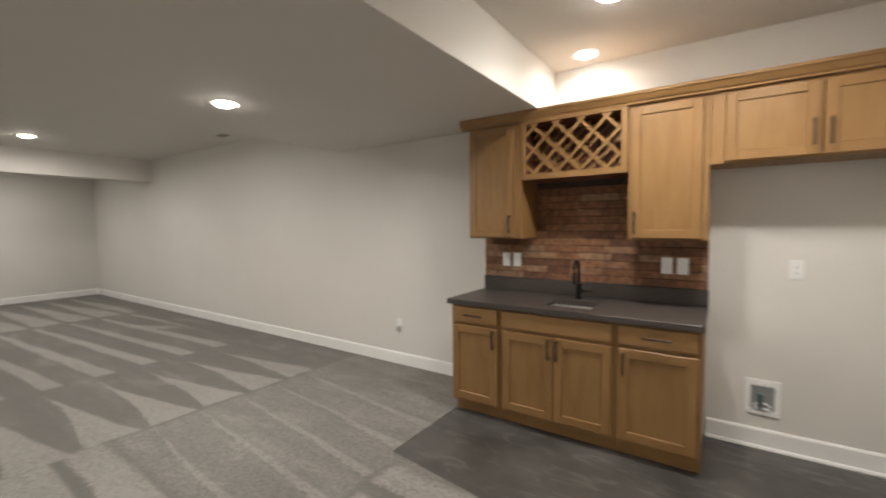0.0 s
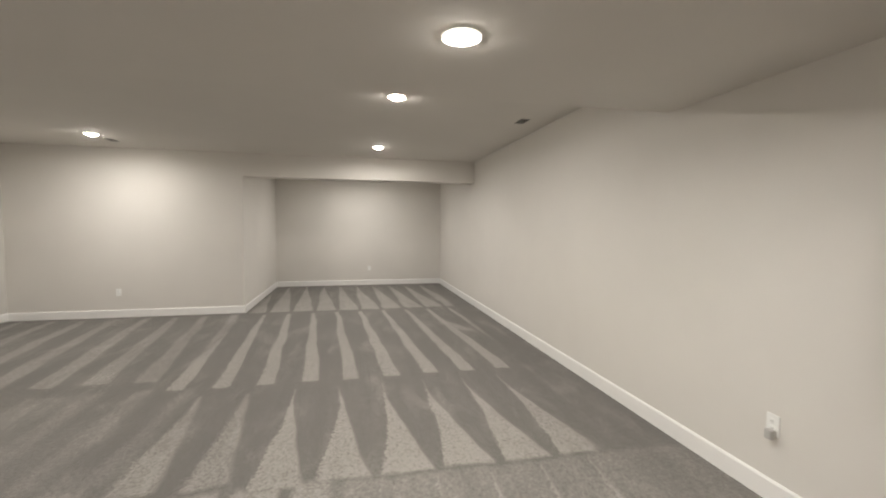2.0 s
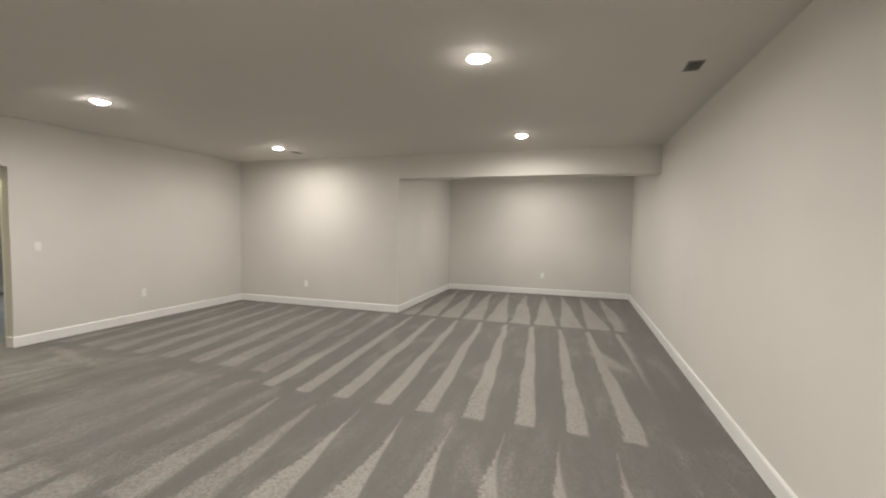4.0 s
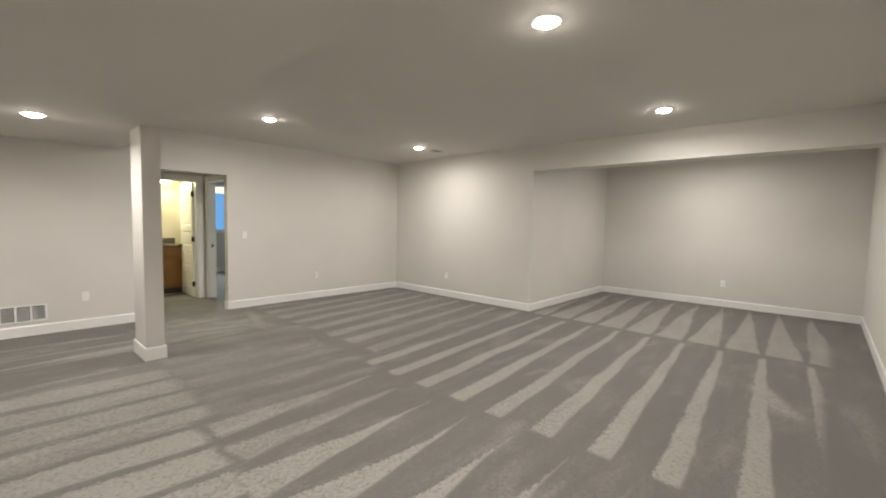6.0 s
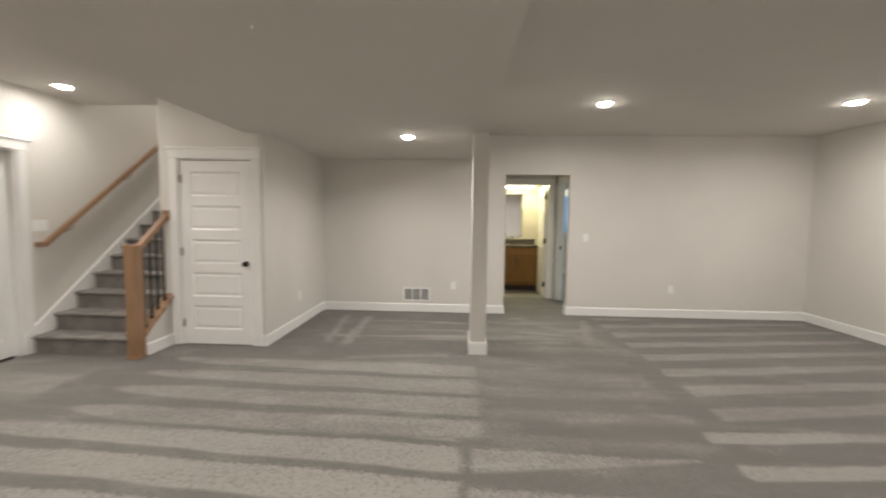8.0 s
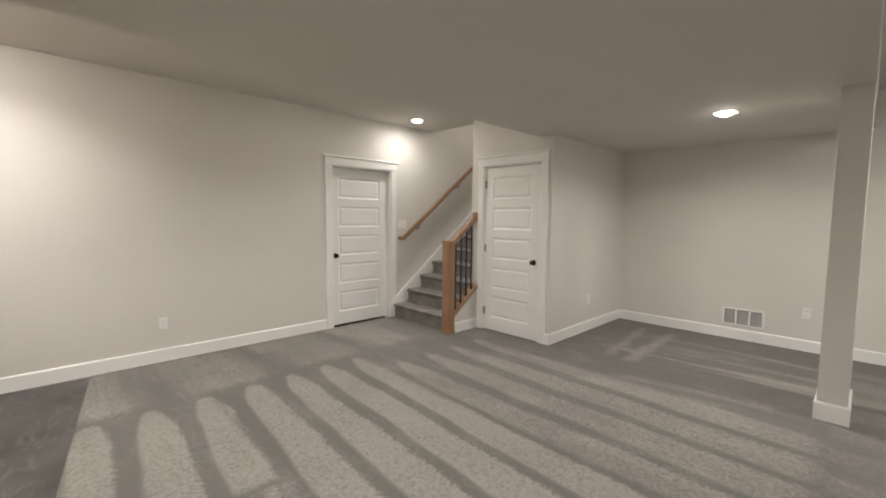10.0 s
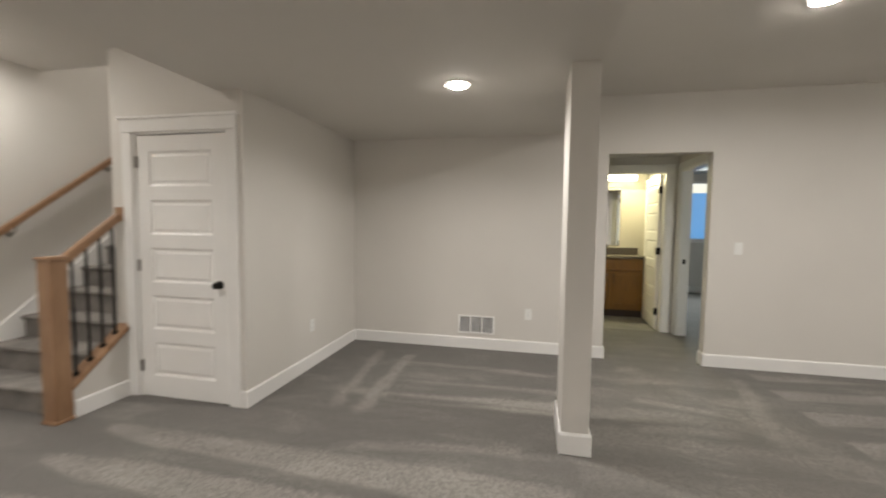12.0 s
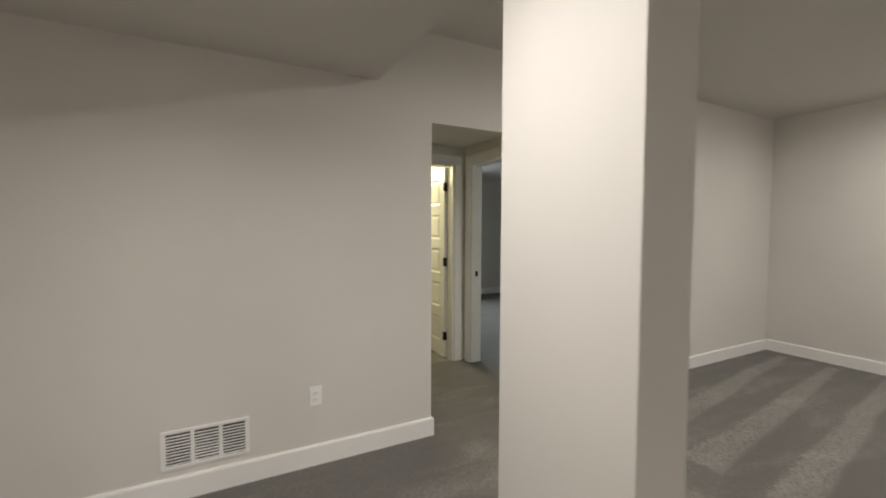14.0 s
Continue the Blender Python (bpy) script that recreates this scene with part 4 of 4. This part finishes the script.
part("hose", tube([(0.0 + 0.04 * math.cos(a), -0.014, -0.055 + 0.02 * math.sin(a)) for a in [i * math.tau / 20 for i in range(20)]], 0.006, 8), PLATE, wb, "coiled white hose", True)

# return grille in the south wall
gr = thing("wall_grille", "white louvred return air grille low on the wall", "grille", (-2.080, S, 0.276))
gw, gh = 0.208, 0.104
bm = boxed(-gw, gw, 0.0006, 0.009, gh - 0.018, gh, bevel=0.002)
box(bm, -gw, gw, 0.0006, 0.009, -gh, -gh + 0.018, bevel=0.002)
for a, b in ((-gw, -gw + 0.022), (-0.075, -0.057), (0.057, 0.075), (gw - 0.022, gw)):
    box(bm, a, b, 0.0006, 0.009, -gh + 0.018, gh - 0.018)
part("frame", bm, TRIM, gr)
part("backing", boxed(-gw + 0.022, gw - 0.022, 0.0006, 0.0018, -gh + 0.018, gh - 0.018), SLOT, gr)
for a, b in ((-gw + 0.022, -0.075), (-0.057, 0.057), (0.075, gw - 0.022)):
    for k in range(10):
        z = -gh + 0.026 + k * 0.0164
        sl = prism([(0.003, z + 0.0015), (0.0078, z - 0.0022), (0.0084, z - 0.0010), (0.0036, z + 0.0027)], "x", a, b)
        part("slat", sl, TRIM, gr)

# ceiling registers
REG = mat("register_grey", (0.30, 0.29, 0.27), 0.5, var=0.05)
for x, y in ((-4.83, 3.335), (-7.25, -1.96)):
    v = thing("ceiling_vent", "small dark louvred ceiling air register", "vent", (x, y, CEIL), "ceiling registers")
    bm = boxed(-0.10, 0.10, -0.055, -0.045, -0.006, -0.0006)
    box(bm, -0.10, 0.10, 0.045, 0.055, -0.006, -0.0006)
    box(bm, -0.10, -0.088, -0.045, 0.045, -0.006, -0.0006)
    box(bm, 0.088, 0.10, -0.045, 0.045, -0.006, -0.0006)
    part("frame", bm, REG, v)
    part("backing", boxed(-0.088, 0.088, -0.045, 0.045, -0.002, -0.0006), SLOT, v)
    for k in range(5):
        part("slat", boxed(-0.088, 0.088, -0.036 + k * 0.0175, -0.032 + k * 0.0175, -0.005, -0.0022), REG, v)


# ---- bathroom ----
va = thing("vanity", "honey maple bathroom vanity with two doors", "vanity", (-3.86, -6.29, 0))
inv = Matrix.Translation((3.86, 6.29, 0))
VF = -5.96
bm = boxed(-4.35, -3.30, BB + 0.003, VF - 0.02, 0.11, 0.905)
VANM = wood("vanity_stain", (0.20, 0.092, 0.013), (0.135, 0.058, 0.008))
part("body", bm, VANM, va).matrix_basis = inv
# shade of the toe recess is put into this near-black colour
part("toe_kick", boxed(-4.35, -3.30, VF - 0.06, VF - 0.045, 0.001, 0.11), mat("shade_dark_toe_kick", (0.022, 0.012, 0.007), 0.6), va).matrix_basis = inv
turn = Matrix.Translation((0, 2 * VF, 0)) @ Matrix.Rotation(math.pi, 4, "Z")
for a, b, hx in ((-4.33, -3.845, -3.90), (-3.835, -3.35, -3.78)):
    d = shaker(va, "door", -b, -a, 0.15, 0.71, VF + 0.02, (-hx, 0.60), mats=(VANM, VANM))
    d.matrix_basis = inv @ turn
d = part("drawer_front", boxed(-4.33, -3.35, VF - 0.02, VF, 0.73, 0.89, bevel=0.004), VANM, va)
d.matrix_basis = inv
vt = thing("countertop", "dark stone bathroom worktop with backsplash", "countertop", (-3.86, -6.29, 0.905))
STONE = mat("brown_granite", (0.10, 0.085, 0.07), 0.25, var=0.4, scale=40)
part("slab", boxed(-0.51, 0.58, -0.265, 0.355, 0.001, 0.032, bevel=0.003), STONE, vt)
part("upstand", boxed(-0.51, 0.58, -0.266, -0.246, 0.033, 0.14, bevel=0.002), STONE, vt)
vf = thing("bathroom_faucet", "small dark bathroom faucet", "faucet", (-3.86, -6.45, 0.937))
bm = cyl(bmesh.new(), 0.024, 0.02, (0, 0, 0.001), (0, 0, 0.05), 16)
part("body", bm, BRONZE, vf, smooth=True)
part("spout", tube([(0, 0, 0.04), (0, 0, 0.13), (0, 0.03, 0.155), (0, 0.09, 0.15), (0, 0.11, 0.125)], 0.011, 10), BRONZE, vf, smooth=True)
mi = thing("mirror", "frameless bathroom wall mirror", "mirror", (-3.68, BB, 1.56))
part("glass", boxed(-0.40, 0.40, 0.001, 0.007, -0.48, 0.48), GLASSY, mi)
vl = thing("vanity_light", "long lit bathroom vanity light bar", "wall lamp", (-3.92, BB, 2.19))
part("back_plate", boxed(-0.40, 0.40, 0.001, 0.03, -0.05, 0.05, bevel=0.004), NICKEL, vl)
part("shade", boxed(-0.38, 0.38, 0.031, 0.10, -0.045, 0.045, bevel=0.012, seg=3), BATHGLOW, vl, "glowing frosted shade")
lamp = bpy.data.lights.new("lamp_bath", "AREA")
lamp.shape, lamp.size, lamp.size_y, lamp.energy, lamp.color = "RECTANGLE", 0.76, 0.08, 33, (1.0, 0.91, 0.54)
lo = new("lamp_bath", lamp)
lo.matrix_world = look((-3.92, BB + 0.125, 2.19), (-3.92, -4.9, 0.6))
tr = thing("towel_ring", "dark bathroom towel ring", "towel ring", (HW + 0.001, -6.3, 1.35))
bm = cyl(bmesh.new(), 0.02, 0.018, (0, 0, 0), (0.03, 0, 0), 14)
part("mount", bm, BRONZE, tr, smooth=True)
part("ring", tube([(0.03, 0.06 * math.sin(a), -0.06 + 0.06 * math.cos(a)) for a in [i * math.tau / 24 for i in range(25)]], 0.005, 8), BRONZE, tr, smooth=True)

# ---- bedroom window ----
wi = thing("window_1", "white framed basement window with bluish daylight", "window", kind="structure")
for nm, a in (("window_frame", (WX0, WX0 + 0.03, WZ0, WZ1)), ("window_frame", (WX1 - 0.03, WX1, WZ0, WZ1)), ("window_frame", (WX0 + 0.03, WX1 - 0.03, WZ1 - 0.05, WZ1)), ("window_frame", (WX0 + 0.03, WX1 - 0.03, WZ0, WZ0 + 0.05))):
    part(nm, boxed(a[0], a[1], RS - 0.06, RS - 0.015, a[2], a[3], bevel=0.003), TRIM, wi)
part("window_sill", boxed(WX0 - 0.06, WX1 + 0.06, RS - 0.014, RS + 0.035, WZ0 - 0.03, WZ0 + 0.002, bevel=0.004), TRIM, wi)
gl = bpy.data.materials.new("window_glass")
gl.use_nodes = True
gb = gl.node_tree.nodes["Principled BSDF"]
gb.inputs["Transmission Weight"].default_value, gb.inputs["Roughness"].default_value, gb.inputs["IOR"].default_value = 1.0, 0.0, 1.45
for z0, z1 in ((WZ0 + 0.05, WZ1 - 0.05),):
    pane = part("pane", boxed(WX0 + 0.03, WX1 - 0.03, RS - 0.04, RS - 0.034, z0, z1), gl, wi)
    pane.visible_shadow = False
solid("backdrop_window_well", boxed(WX0 - 0.8, WX1 + 0.8, RS - 1.15, RS - 1.1, -0.2, 2.19), glow("blue_daylight", (0.07, 0.33, 0.72), 1.0), "plain blue daylight outside the window", "backdrop")
solid("ground", boxed(-60, 60, -80, RS - 1.16, 1.85, 1.95), mat("lawn", (0.08, 0.10, 0.05), 0.9, var=0.3, scale=0.6), "ground outside the window", "ground")
# lamp strip added at the window head, standing in for daylight and bright sky
wl = bpy.data.lights.new("lamp_sky", "AREA")
wl.shape, wl.size, wl.size_y, wl.energy, wl.color = "RECTANGLE", 0.5, 0.12, 52, (0.86, 0.96, 1.0)
wl.spread = radians(108)
lo = new("lamp_sky", wl)
lo.matrix_world = look(((WX0 + WX1) / 2, RS + 0.01, WZ1 - 0.13), ((WX0 + WX1) / 2, RS + 3, 0.5))

# ---- brick backsplash, brick by brick ----
BRICK = bpy.data.materials.new("red_brown_brick")
BRICK.use_nodes = True
nt = BRICK.node_tree
b = nt.nodes["Principled BSDF"]
b.inputs["Roughness"].default_value = 0.75
info = nt.nodes.new("ShaderNodeObjectInfo")
rr = nt.nodes.new("ShaderNodeValToRGB")
for pos_, col in ((0.0, (0.12, 0.053, 0.028)), (0.3, (0.195, 0.088, 0.042)), (0.6, (0.245, 0.116, 0.056)), (0.85, (0.235, 0.135, 0.08)), (1.0, (0.30, 0.175, 0.10))):
    el = rr.color_ramp.elements.new(pos_) if 0 < pos_ < 1 else rr.color_ramp.elements[0 if pos_ == 0 else -1]
    el.color = (*col, 1)
nt.links.new(info.outputs["Random"], rr.inputs[0])
tc = nt.nodes.new("ShaderNodeNewGeometry")
n1 = nt.nodes.new("ShaderNodeTexNoise")
n1.inputs["Scale"].default_value, n1.inputs["Detail"].default_value = 22, 6
nt.links.new(tc.outputs["Position"], n1.inputs["Vector"])
mr = nt.nodes.new("ShaderNodeMapRange")
mr.inputs[1].default_value, mr.inputs[2].default_value, mr.inputs[3].default_value, mr.inputs[4].default_value = 0.3, 0.7, 0.6, 1.4
nt.links.new(n1.outputs[0], mr.inputs[0])
sc = nt.nodes.new("ShaderNodeVectorMath")
sc.operation = "SCALE"
nt.links.new(rr.outputs[0], sc.inputs[0])
nt.links.new(mr.outputs[0], sc.inputs["Scale"])
nt.links.new(sc.outputs[0], b.inputs["Base Color"])
bp = nt.nodes.new("ShaderNodeBump")
bp.inputs["Strength"].default_value, bp.inputs["Distance"].default_value = 0.5, 0.003
nt.links.new(n1.outputs[0], bp.inputs["Height"])
nt.links.new(bp.outputs[0], b.inputs["Normal"])

bs = thing("brick_backsplash", "red-brown thin brick backsplash above the worktop", "backsplash", (0, N, 1.03), kind="structure")
bm = boxed(-1.040, 0.690, -0.006, -0.001, 0.0, 0.355)
box(bm, -0.546, 0.224, -0.006, -0.001, 0.355, 0.81)
part("mortar", bm, MORTAR, bs)
course, joint = 0.0585, 0.0035
meshes = {}
rng = random.Random(4)
for k in range(14):
    z0 = 0.001 + k * course
    x_lo, x_hi = (-1.040, 0.690) if z0 + course < 0.36 else (-0.546, 0.224)
    if z0 + course - joint > 0.812:
        break
    x = x_lo - rng.uniform(0.02, 0.20)
    while x < x_hi - 0.012:
        ln = rng.choice((0.19, 0.22, 0.25, 0.28))
        a, b_ = max(x, x_lo), min(x + ln - joint, x_hi)
        x += ln
        if b_ - a < 0.012:
            continue
        key = (round(b_ - a, 2), rng.randint(0, 2))
        if key not in meshes:
            h2 = (course - joint) / 2
            bm = boxed(-key[0] / 2, key[0] / 2, -0.0125 - 0.0012 * key[1], -0.005, -h2, h2, bevel=0.003)
            for v in bm.verts:
                v.co += Vector((rng.uniform(-1, 1), 0, rng.uniform(-1, 1))) * 0.0012
            meshes[key] = mesh_of("brick", bm, BRICK)
        ob = new("brick", meshes[key])
        ob.parent = bs
        ob.location = ((a + b_) / 2, 0, z0 + course / 2)
